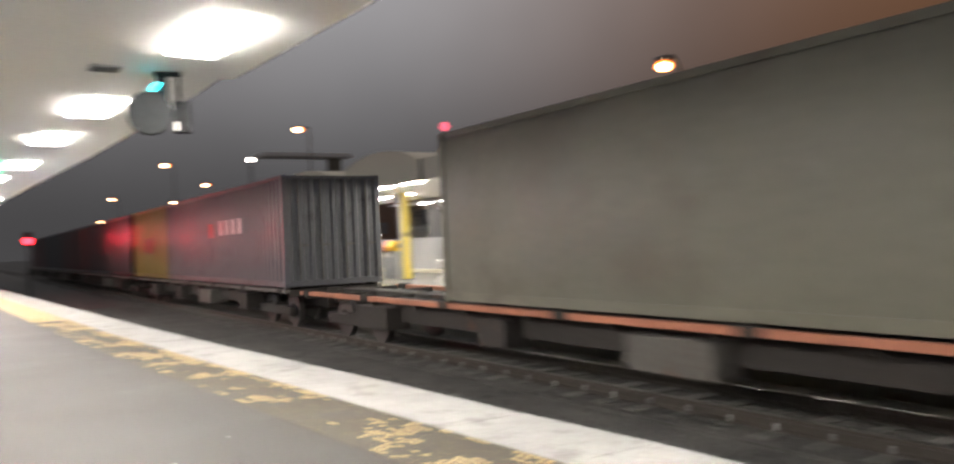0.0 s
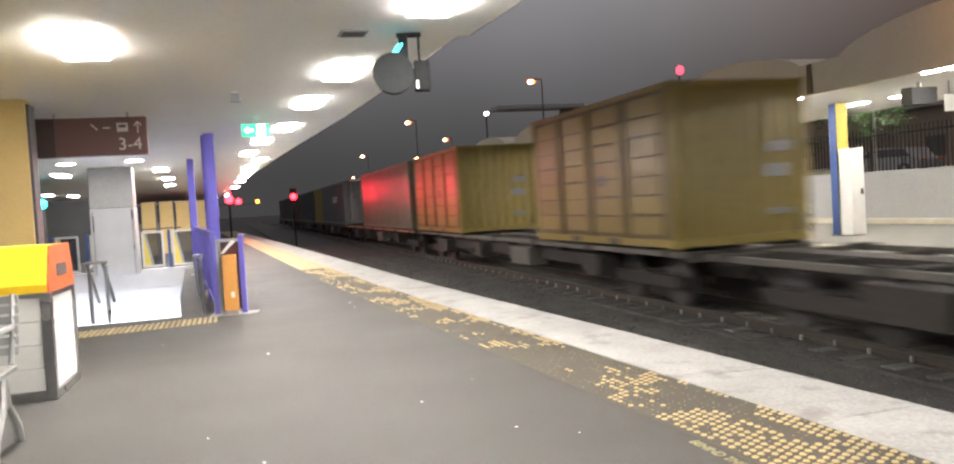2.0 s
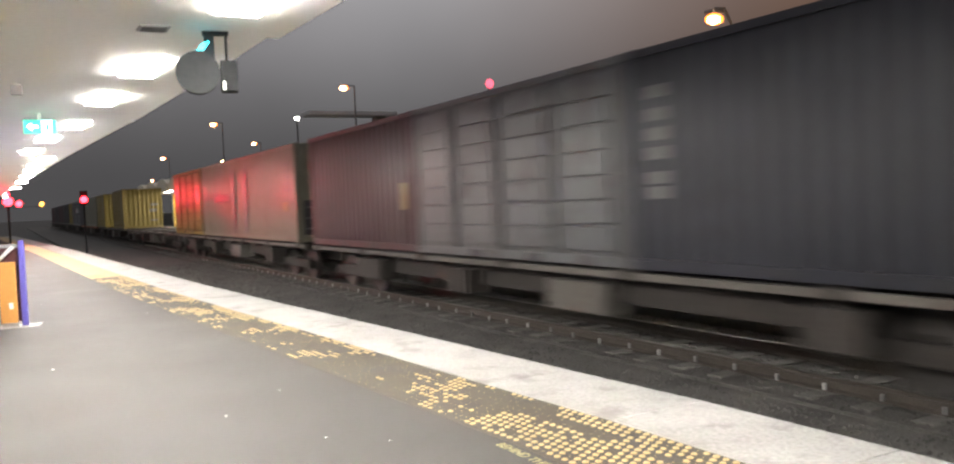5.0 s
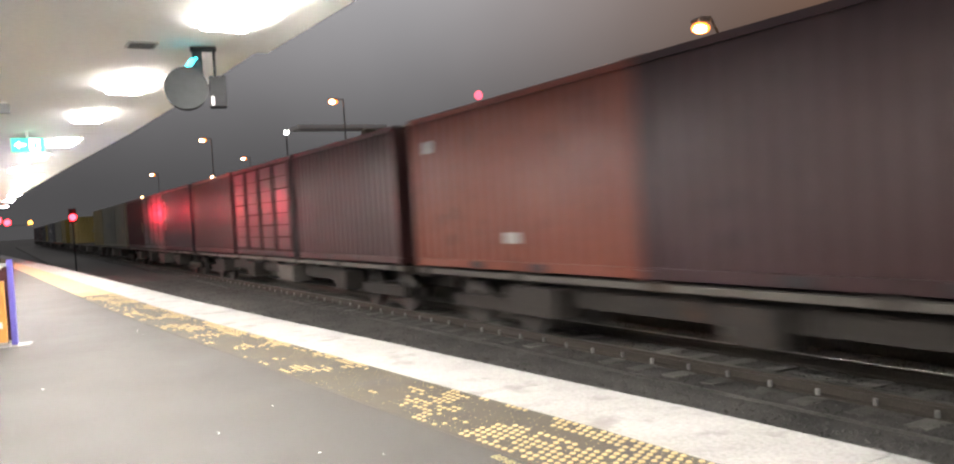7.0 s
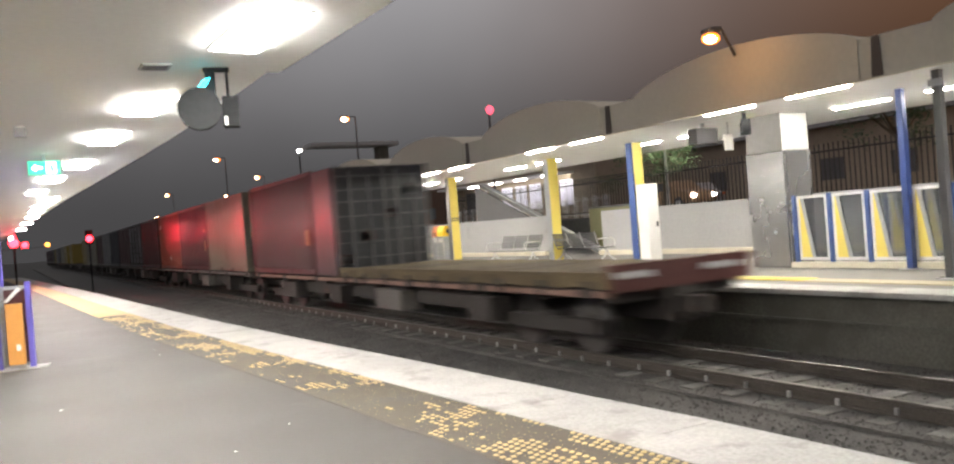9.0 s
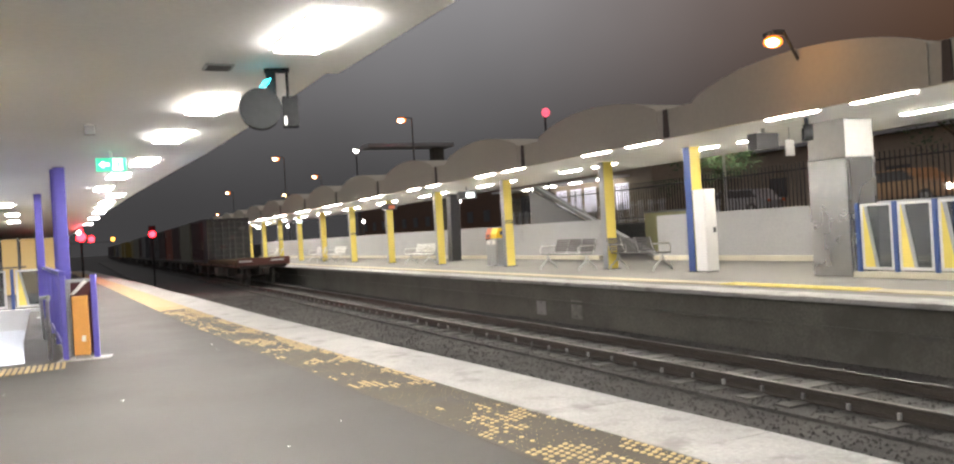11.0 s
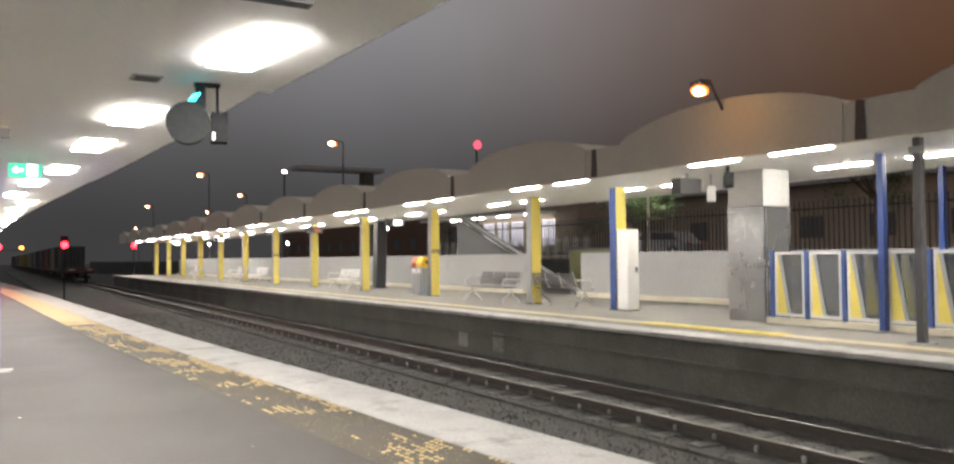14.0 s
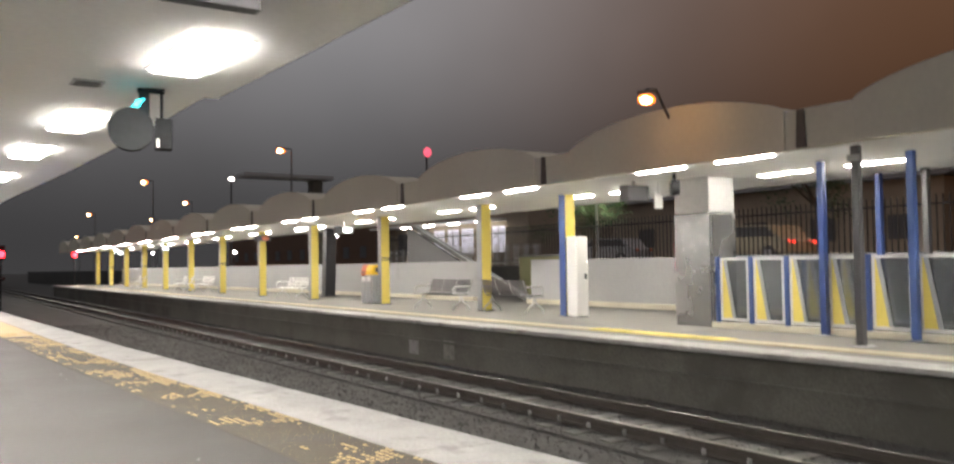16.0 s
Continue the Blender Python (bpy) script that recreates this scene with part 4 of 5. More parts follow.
upper_steel = material("pale_cladding", (0.4, 0.4, 0.39), 0.5, 0.3, fine=10, vary=0.08, bump=0.05)
clad_pillar(-3.1, 21.0, 0.95, 0.7, SOFFIT - 0.003, 1.56, "square steel-clad pillar by the stairwell", 0.0, lit_cladding)
for x, y in ((-2.47, 9.3), (-5.9, 24.5)):
    ob = thing("canopy_column", (x, y, 0), "broad yellow rectangular column under the canopy", "column", "near columns")
    part("shaft", boxes(((0, 0, 0.02), (0.58, 0.3, SOFFIT - 0.003)), bevel=0.01), ochre_paint, ob)
    part("edge_strip", boxes(((0.582, 0.02, 0.02), (0.61, 0.28, SOFFIT - 0.05))), dark_paint, ob, "dark edge strip")
    part("base_plate", boxes(((-0.04, -0.04, 0.0), (0.63, 0.34, 0.018))), dark_paint, ob)
for k in range(4):
    ob = thing("yellow_screen", (-2.95 + 0.56 * k - (0.04 if k > 1 else 0), 31.0 + 0.3 * k, 0), "tall yellow panel in a dark frame beyond the stairs", "screen", "yellow screens")
    part("panel", boxes(((0, 0, 0.05), (0.44, 0.05, 1.86)), bevel=0.008), ochre_paint, ob)
    part("frame_side", boxes(((0.442, -0.01, 0), (0.5, 0.06, 1.9))), dark_paint, ob)
    part("foot", boxes(((0.0, -0.08, 0), (0.44, 0.13, 0.048))), dark_paint, ob)
screen = thing("shelter_screen", (-6.4, 27.0, 0), "dark glazed shelter screen standing on the platform", "screen")
part("pane", boxes(((0, 0, 0.1), (2.4, 0.03, 1.95))), dark_paint, screen)
for x in (0.0, 1.2, 2.35):
    part("mullion", boxes(((x, -0.03, 0), (x + 0.06, 0.06, 2.0))), dark_paint, screen)


def litter_bin(x, y, turn, label):
    ob = thing("litter_bin", (x, y, 0), label, "bin", "litter bins", turn)
    w, d, h = 0.95, 0.8, 0.76
    for px in (0, w - 0.07):
        for py in (0, d - 0.07):
            part("frame_post", boxes(((px, py, 0.0), (px + 0.07, py + 0.07, h)), bevel=0.006), steel, ob, "steel corner post")
    for k in range(4):
        z0 = 0.07 + k * 0.165
        part("front_panel", boxes(((0.072, 0.012, z0), (w - 0.072, 0.03, z0 + 0.16)), bevel=0.004), white_paint, ob)
        part("side_panel", boxes(((w - 0.03, 0.072, z0), (w - 0.012, d - 0.072, z0 + 0.16)), bevel=0.004), white_paint, ob)
        part("rear_panel", boxes(((0.072, d - 0.03, z0), (w - 0.072, d - 0.012, z0 + 0.16))), white_paint, ob)
    for a, b in (((0.07, 0.0, 0.0), (w - 0.07, 0.07, 0.066)), ((0.07, 0.0, h - 0.03), (w - 0.07, 0.07, h)), ((w - 0.07, 0.07, 0.0), (w, d - 0.07, 0.066)), ((w - 0.07, 0.07, h - 0.03), (w, d - 0.07, h))):
        part("frame_rail", boxes((a, b)), steel, ob)
    part("yellow_hood", prism([(0.0, h + 0.002), (0.0, h + 0.06), (0.1, h + 0.33), (d - 0.1, h + 0.33), (d, h + 0.06), (d, h + 0.002)], (0.0, w - 0.018), "x"), bin_yellow, ob, "bright yellow sloping hood")
    part("red_hood", prism([(0.0, h + 0.002), (0.0, h + 0.06), (0.1, h + 0.33), (d - 0.1, h + 0.33), (d, h + 0.06), (d, h + 0.002)], (w - 0.0155, w), "x"), bin_red, ob, "red end of the hood")
    part("slot", boxes(((w - 0.002, 0.25, h + 0.1), (w + 0.004, d - 0.25, h + 0.19))), dark_paint, ob)
    return ob


litter_bin(-2.21, 6.56, -2, "steel and white panelled litter bin with a yellow hood")


slat_grey = material("slat_grey", (0.13, 0.132, 0.135), 0.4, 0.4, fine=14, vary=0.12, bump=0.05)
bench_steel = material("bench_steel", (0.45, 0.455, 0.45), 0.35, 0.5, fine=14, vary=0.12, bump=0.05)


def bench(x, y, turn, label, length=2.0, base=0.0, slats=None):
    """Slatted steel platform bench with curved legs and arms; it runs along its own x, its back towards its own +y."""
    ob = thing("platform_bench", (x, y, base), label, "bench", "platform benches", turn)
    n = 3
    for k in range(n + 1):
        xx = 0.06 + (length - 0.12) * k / n
        if k in (0, n):
            bm = bmesh.new()
            pts = [(xx, -0.28, 0.0), (xx, -0.24, 0.1), (xx, -0.06, 0.24), (xx, 0.0, 0.4), (xx, 0.06, 0.24), (xx, 0.24, 0.1), (xx, 0.28, 0.0)]
            for p, q in zip(pts, pts[1:]):
                add_rod(bm, p, q, 0.022, 8)
            part("leg_frame", bm, bench_steel, ob, "curved tubular leg frame")
        bm = bmesh.new()
        pts = [(xx, 0.2, 0.45), (xx, 0.28, 0.62), (xx, 0.34, 0.84)]
        for p, q in zip(pts, pts[1:]):
            add_rod(bm, p, q, 0.016, 8)
        part("back_stay", bm, bench_steel, ob)
        if k in (0, n):
            bm = bmesh.new()
            pts = [(xx, -0.24, 0.42), (xx, -0.27, 0.58), (xx, -0.2, 0.66), (xx, 0.28, 0.66)]
            for p, q in zip(pts, pts[1:]):
                add_rod(bm, p, q, 0.018, 8)
            part("armrest", bm, bench_steel, ob)
    for k in range(7):
        part("seat_slat", boxes(((0.03, -0.25 + k * 0.066, 0.42), (length - 0.03, -0.2 + k * 0.066, 0.445))), slats or bench_steel, ob)
    for k in range(6):
        yy, z = 0.235 + k * 0.018, 0.5 + k * 0.058
        part("back_slat", boxes(((0.03, yy, z), (length - 0.03, yy + 0.018, z + 0.044))), slats or bench_steel, ob)
    return ob


black_case = material("black_case", (0.018, 0.019, 0.02), 0.9, vary=0.2)
bench(-3.2, 5.15, 0, "stainless steel slatted platform bench")


def hanging_sign():
    ob = thing("platform_sign", (-2.08, 10.55, 2.0), "brown hanging direction sign with platform numbers", "sign")
    part("board", boxes(((0, 0, 0), (1.2, 0.14, 0.44)), bevel=0.006), brown_sign, ob)
    part("border_strip", boxes(((0.0, -0.004, 0.0), (0.22, -0.0005, 0.44))), dark_sign, ob, "darker end of the board")
    for x in (0.2, 0.98):
        part("hanger", boxes(((x, 0.05, 0.44), (x + 0.03, 0.08, 0.497))), steel, ob)
    t = lettering("sign_number", "3-4", 0.2, sign_white, pose(0.88, -0.004, 0.06, 90, 0, 0), "")
    t.parent = ob
    part("arrow_stem", boxes(((1.1, -0.005, 0.25), (1.112, -0.001, 0.38))), sign_white, ob)
    part("arrow_head", prism([(1.06, 0.34), (1.07, 0.33), (1.106, 0.368), (1.142, 0.33), (1.152, 0.34), (1.106, 0.39)], (-0.005, -0.001), "y"), sign_white, ob)
    part("pictogram", boxes(((0.88, -0.005, 0.27), (1.0, -0.001, 0.37)), bevel=0.001), sign_white, ob)
    part("pictogram_window", boxes(((0.9, -0.008, 0.315), (0.98, -0.0055, 0.35))), brown_sign, ob)
    part("dash", boxes(((0.73, -0.005, 0.31), (0.81, -0.001, 0.325))), sign_white, ob)
    part("dash", prism([(0.6, 0.36), (0.612, 0.37), (0.68, 0.3), (0.668, 0.29)], (-0.005, -0.001), "y"), sign_white, ob)


dark_sign = material("dark_sign", (0.05, 0.03, 0.03), 0.5, vary=0.05, bump=0)
hanging_sign()


def exit_sign():
    ob = thing("exit_sign", (0.2, 11.6, 2.25), "green illuminated running-out exit sign under the soffit", "sign")
    part("box", boxes(((0, 0.002, 0), (0.36, 0.06, 0.17)), bevel=0.006), exit_green, ob)
    part("door_panel", boxes(((0.2, -0.004, 0.015), (0.31, 0.0, 0.155))), exit_white, ob)
    part("doorway", boxes(((0.245, -0.008, 0.03), (0.28, -0.0045, 0.12))), exit_green, ob)
    part("arrow", prism([(0.04, 0.085), (0.09, 0.13), (0.09, 0.1), (0.155, 0.1), (0.155, 0.07), (0.09, 0.07), (0.09, 0.04)], (-0.004, 0.0), "y"), exit_white, ob)
    part("hanger", boxes(((0.16, 0.02, 0.17), (0.2, 0.04, 0.248))), white_paint, ob)


exit_sign()
sensor = thing("ceiling_sensor", (0.07, 9.05, 2.39), "small grey ceiling box", "sensor")
part("case", boxes(((0, 0, 0), (0.1, 0.08, 0.09)), bevel=0.008), grey_paint, sensor)
part("mount", boxes(((0.02, 0.01, 0.09), (0.08, 0.07, 0.108))), white_paint, sensor)
vent = thing("ceiling_vent", (0.94, 6.2, 2.488), "small square vent grille in the soffit", "vent")
part("frame", boxes(((-0.1, -0.1, 0), (0.1, 0.1, 0.01))), grey_paint, vent)
for k in range(5):
    part("slat", boxes(((-0.08, -0.08 + 0.035 * k, -0.006), (0.08, -0.06 + 0.035 * k, -0.0005))), dark_paint, vent)
board = thing("hanging_board", (0.8, 3.45, 2.31), "dark hanging board seen from below", "sign")
part("panel", boxes(((0, 0, 0), (0.4, 0.08, 0.17)), bevel=0.006), dark_paint, board)
part("hanger", boxes(((0.18, 0.02, 0.171), (0.22, 0.06, 0.189))), steel, board)


def round_signal(x, y, z, turn, lamp):
    ob = thing("platform_signal", (x, y, z), "round dark platform signal with a small equipment box", "signal", "signals", turn)
    bm = bmesh.new()
    add_rod(bm, (0, -0.05, 0), (0, 0.09, 0), 0.142, 28)
    part("drum", bm, black_case, ob)
    bm = bmesh.new()
    add_rod(bm, (0, -0.06, 0), (0, -0.051, 0), 0.15, 28)
    part("back_plate", bm, signal_back, ob)
    part("bracket", boxes(((0.05, 0.0, 0.1), (0.12, 0.06, 0.29))), black_case, ob)
    part("side_box", boxes(((0.155, -0.03, -0.13), (0.27, 0.1, 0.09)), bevel=0.01), black_case, ob)
    part("pale_label", boxes(((0.165, -0.034, -0.12), (0.185, -0.0305, -0.06))), white_paint, ob)
    part("box_stay", boxes(((0.19, 0.01, 0.09), (0.21, 0.04, 0.27))), black_case, ob)
    part("mount_arm", boxes(((0.04, 0.0, 0.27), (0.22, 0.05, 0.297))), black_case, ob)
    if lamp:
        part("green_lens", prism([(0.0, 0.15), (0.05, 0.16), (0.085, 0.215), (0.035, 0.2)], (-0.055, -0.03), "y"), cyan_lens, ob, "glowing blue-green lens edge")
    return ob


signal_back = material("signal_back", (0.028, 0.03, 0.031), 0.9, fine=20, vary=0.15, bump=0.05)
for _m in (signal_back, black_case):
    _m.node_tree.nodes["Principled BSDF"].inputs["Specular IOR Level"].default_value = 0.1
round_signal(1.22, 6.2, 2.195, -11, True)
red_cluster = thing("signal_cluster", (-0.06, 46.0, 0), "signal mast with red and amber lamps at the platform end", "signal")
part("mast", boxes(((-0.05, 0, 0), (0.05, 0.1, 2.48))), black_case, red_cluster)
for x, z, r, mm in ((0, 2.08, 0.22, red_lens), (0.46, 1.95, 0.15, red_lens), (0.02, 2.4, 0.07, red_lens), (-1.4, 1.83, 0.1, amber_lens), (1.43, 1.9, 0.1, amber_lens), (-0.1, 2.3, 0.09, white_lens)):
    bm = bmesh.new()
    bmesh.ops.create_icosphere(bm, subdivisions=2, radius=r, matrix=Matrix.Translation((x, -0.1, z)))
    part("lamp", bm, mm, red_cluster, "glowing signal lamp")
for x, z in ((-1.4, 1.8), (0.46, 1.8), (1.43, 1.8)):
    part("lamp_stem", boxes(((x - 0.015, -0.075, z), (x + 0.015, -0.055, z + 0.06))), black_case, red_cluster)
part("arm_bracket", boxes(((-0.03, -0.05, 1.77), (0.03, 0.0, 1.81))), black_case, red_cluster)
part("lamp_arm", boxes(((-1.42, -0.08, 1.78), (1.45, -0.05, 1.8))), black_case, red_cluster)
for x, y, z in ((3.72, 53.0, 2.17), (10.6, 76.0, 2.5)):
    ob = thing("track_signal", (x, y, 0), "red glowing railway signal on a slim mast", "signal", "track signals")
    part("mast", boxes(((-0.04, 0.05, -0.9), (0.04, 0.13, z))), black_case, ob)
    part("head", boxes(((-0.2, 0.0, z - 0.3), (0.2, 0.12, z + 0.5)), bevel=0.03), black_case, ob)
    bm = bmesh.new()
    bmesh.ops.create_icosphere(bm, subdivisions=2, radius=0.19, matrix=Matrix.Translation((0, -0.06, z)))
    part("lens", bm, red_lens, ob, "red glowing lens")

cy = thing("cyan_signal", (-4.69, 24.2, 0), "blue-green glowing indicator lamp on a dark post", "signal")
part("post", boxes(((-0.03, 0.02, 0), (0.03, 0.08, 1.95))), dark_paint, cy)
bm = bmesh.new()
bmesh.ops.create_icosphere(bm, subdivisions=2, radius=0.13, matrix=Matrix.Translation((0, 0, 1.82)))
part("lens", bm, cyan_lens, cy, "glowing blue-green lens")


def litter():
    """Small pale scraps lying on the asphalt."""
    rng = random.Random(21)
    verts, faces = [], []
    for k in range(13):
        y = 3.2 + 11 * rng.random() ** 1.3
        x = near_edge(y) - 1.5 - 2.6 * rng.random()
        r = rng.uniform(0.006, 0.016)
        base = len(verts)
        for i in range(5):
            a = i * 1.257 + rng.random() * 0.6
            verts.append((x + r * math.cos(a) * rng.uniform(0.6, 1.3), y + r * math.sin(a), 0.001))
        verts.append((x, y, 0.001 + r * 0.4))
        for i in range(5):
            faces.append((base + i, base + (i + 1) % 5, base + 5))
    me = bpy.data.meshes.new("litter_scraps")
    me.from_pydata(verts, [], faces)
    me.materials.append(white_paint)
    tagged(new("litter_scraps", me), "small pale scraps of litter on the platform", "litter", kind="stuff")


litter()

# ---- far platform things ----
clad_pillar(12.5, 10.94, 0.75, 0.89, FAR_SOFFIT - 0.003 - FAR_Z, 2.16, "broad pillar with brushed steel cladding on the far platform", FAR_Z)
plinth = setting("barrier_plinth", boxes(((12.52, -2.0, FAR_Z), (12.64, 10.937, FAR_Z + 0.1))), plinth_cream, "pale plinth under the barrier panels", "plinth")
for k in range(14):
    gate_panel(12.58, 10.82 - 0.757 * k, FAR_Z + 0.1, -90, 0.757, 1.2)
for k in range(14):
    gate_panel(15.3, 10.9 - 0.79 * k, FAR_Z, -90, 0.79, 1.28)
dark_post = material("dark_post", (0.1, 0.1, 0.105), 0.5, 0.3, vary=0.1)
for x, y, mm in ((12.46, 8.5, navy_post), (12.46, 6.98, blue_paint), (11.2, 7.07, dark_post), (15.2, 9.15, navy_post), (15.2, 8.25, dark_post)):
    ob = thing("platform_post", (x, y, FAR_Z), "slim square steel post up to the far canopy", "post", "far posts")
    part("shaft", boxes(((-0.055, -0.055, 0.0), (0.055, 0.055, FAR_SOFFIT - 0.003 - FAR_Z)), bevel=0.008), mm, ob)
    part("foot", boxes(((-0.14, -0.14, 0), (0.14, 0.14, 0.012))), steel, ob)
    if mm is dark_post and x < 12:
        part("camera_head", boxes(((-0.07, -0.1, 2.64), (-0.056, 0.1, 2.74)), bevel=0.005), grey_paint, ob)

cab = thing("equipment_cabinet", (12.655, 15.02, FAR_Z), "tall white metal equipment cabinet against the column", "cabinet")
part("body", boxes(((0, 0, 0.02), (0.34, 0.36, 1.87)), bevel=0.01), white_paint, cab)
part("door", boxes(((0.02, -0.012, 0.06), (0.32, -0.001, 1.83)), bevel=0.004), white_paint, cab)
part("lock_plate", boxes(((0.22, -0.02, 0.88), (0.29, -0.0125, 1.0))), dark_paint, cab)
part("plinth", boxes(((0.02, 0.02, 0), (0.32, 0.34, 0.02))), dark_paint, cab)


def twin_bin(x, y):
    ob = thing("recycling_bin", (x, y, FAR_Z), "twin recycling bin with orange and yellow tops", "bin")
    part("carcass", boxes(((0, 0, 0.03), (0.55, 0.8, 0.95)), bevel=0.008), steel, ob)
    for k in range(2):
        part("track_door", boxes(((-0.012, 0.04 + 0.38 * k, 0.06), (-0.001, 0.38 + 0.38 * k, 0.72))), grey_paint, ob)
        part("notice", boxes(((-0.012, 0.08 + 0.38 * k, 0.76), (-0.002, 0.34 + 0.38 * k, 0.9))), white_paint, ob)
    part("side_door", boxes(((0.04, -0.012, 0.06), (0.51, -0.001, 0.9))), grey_paint, ob)
    hood = [(0.0, 0.952), (0.0, 1.1), (0.08, 1.3), (0.47, 1.3), (0.55, 1.1), (0.55, 0.952)]
    part("red_hood", prism(hood, (0.42, 0.8), "y"), bin_red, ob, "orange-red hood")
    part("yellow_hood", prism(hood, (0.0, 0.417), "y"), bin_yellow, ob, "yellow hood")
    part("slot", boxes(((0.14, -0.005, 1.05), (0.42, -0.001, 1.18))), dark_paint, ob)
    part("slot", boxes(((-0.006, 0.52, 1.0), (-0.001, 0.7, 1.07))), dark_paint, ob)


twin_bin(12.4, 25.1)
bench(12.3, 21.6, -90, "stainless steel slatted bench on the far platform", 2.2, FAR_Z, slat_grey)
bench(12.9, 16.9, 90, "stainless steel slatted bench beside the yellow column", 2.0, FAR_Z, slat_grey)
# white slats put the lamplight on these farther benches into their colour
bench(12.5, 33.6, -90, "slatted steel bench on the far platform, lamplight painted as white slats", 2.2, FAR_Z, white_paint)
bench(12.5, 46.4, -90, "slatted steel bench on the far platform, lamplight painted as white slats", 2.2, FAR_Z, white_paint)
bench(12.5, 50.4, -90, "slatted steel bench on the far platform, lamplight painted as white slats", 2.2, FAR_Z, white_paint)
bench(12.5, 62.4, -90, "slatted steel bench on the far platform, lamplight painted as white slats", 2.2, FAR_Z, white_paint)
round_signal(11.6, 10.9, 2.6, 48, False)
for y in range(41):
    part("tactile_rib", boxes(((10.34, 8.9 + 0.076 * y, FAR_Z + 0.0125), (10.74, 8.938 + 0.076 * y, FAR_Z + 0.024))), yellow_paint, tactile_far)
# dark slab added to draw the dark opening in the wall behind
opening_slab = thing("opening_slab", (14.4, 33.2, FAR_Z), "dark leaning slab added in place of a dark opening in the wall", "pier")
part("shaft", prism([(-0.24, 0.03), (0.2, 0.03), (0.3, FAR_SOFFIT - 0.004 - FAR_Z), (-0.16, FAR_SOFFIT - 0.004 - FAR_Z)], (-0.2, 0.2), "y"), black_c, opening_slab)
part("foot", boxes(((-0.3, -0.26, 0.0), (0.26, 0.26, 0.029))), dark_paint, opening_slab)
for y, h, mm in ((16.95, 0.34, clip_mat), (15.4, 0.4, wall_stain)):
    plate = thing("wall_plate", (9.53, y, -0.8), "pale weathered plate on the platform wall", "plate", "wall plates")
    part("panel", boxes(((0.0, 0.0, 0.0), (0.018, 0.42, h)), bevel=0.004), mm, plate)
    for z in (0.04, h - 0.07):
        part("fixing", boxes(((-0.008, 0.18, z), (-0.001, 0.21, z + 0.03))), dark_paint, plate)
dsp = thing("departure_display", (11.35, 11.9, 2.42), "dark hanging display box under the far canopy", "display")
part("case", boxes(((0, 0, 0), (0.55, 0.25, 0.3)), bevel=0.01), dark_paint, dsp)
part("hanger", boxes(((0.25, 0.1, 0.3), (0.3, 0.15, 0.397))), steel, dsp)
hs = thing("hanging_notice", (12.0, 11.85, 2.28), "small white hanging notice", "sign")
part("plate", boxes(((0, 0, 0), (0.22, 0.03, 0.3))), white_paint, hs)
part("hanger", boxes(((0.1, 0.01, 0.3), (0.12, 0.02, 0.538))), steel, hs)
for y in (36.0, 27.5, 54.0, 68.0):
    hb = thing("hanging_display", (12.2, y, 2.4), "small hanging display with a lit face", "display", "hanging displays")
    part("case", boxes(((0, 0, 0), (0.7, 0.18, 0.26)), bevel=0.008), dark_paint, hb)
    part("face", boxes(((0.3, -0.006, 0.04), (0.6, -0.001, 0.2))), exit_white if y != 36.0 else bin_red, hb)
    part("hanger", boxes(((0.33, 0.07, 0.26), (0.37, 0.11, 0.418))), steel, hb)

# sloping stair flank that comes down behind the platform
stair_grey = material("stair_grey", (0.1, 0.1, 0.1), 0.6, vary=0.12)
flank = thing("stair_flank", (16.35, 0, FAR_Z), "grey steel stair flank sloping down behind the platform", "stair")
part("stringer", prism([(21.5, 0.0), (21.9, 0.0), (29.7, 2.82), (29.3, 2.82)], (0.0, 0.12), "x"), stair_grey, flank)
part("infill_panel", prism([(26.0, 1.37), (29.9, 1.37), (29.9, 2.79)], (0.02, 0.1), "x"), dark_paint, flank, "dark infill panel")
part("cap_rail", prism([(21.42, 0.02), (21.5, 0.0), (29.3, 2.82), (29.22, 2.84)], (-0.02, 0.14), "x"), grey_paint, flank)

# ---- beyond the far platform ----
setting("bank", boxes(((19.0, -160, -1.1), (120, 200, 1.15))), ground_mat, "dark raised ground beyond the platform", "ground")
olive = material("olive_panel", (0.15, 0.15, 0.07), 0.7, vary=0.15)
pn = thing("olive_hoarding", (17.9, 20.8, FAR_Z), "olive yellow painted hoarding behind the wall", "hoarding")
part("panel", boxes(((0, 0, 0), (0.1, 3.6, 1.5))), olive, pn)
part("rail", boxes(((-0.02, 0, 1.501), (0.12, 3.6, 1.56))), dark_paint, pn)


def picket_fence(x, y0, y1, z0, z1, mat, gap=0.16):
    ob = thing("picket_fence", (x, y0, z0), "tall dark steel picket fence behind the platform", "fence", "fences")
    h = z1 - z0
    for z in (0.2, h - 0.25):
        part("rail", boxes(((-0.02, 0, z), (0.02, y1 - y0, z + 0.05))), mat, ob)
    bar = mesh_of("picket", boxes(((-0.015, -0.015, 0), (0.015, 0.015, h))), mat)
    n = min(int((y1 - y0) / gap), 280)
    for k in range(n):
        o = new("picket", bar)
        o.parent, o.location = ob, (0.04, (k + 0.5) * (y1 - y0) / n, 0)


black_fence = material("black_fence", (0.025, 0.023, 0.022), 0.7, vary=0.15)
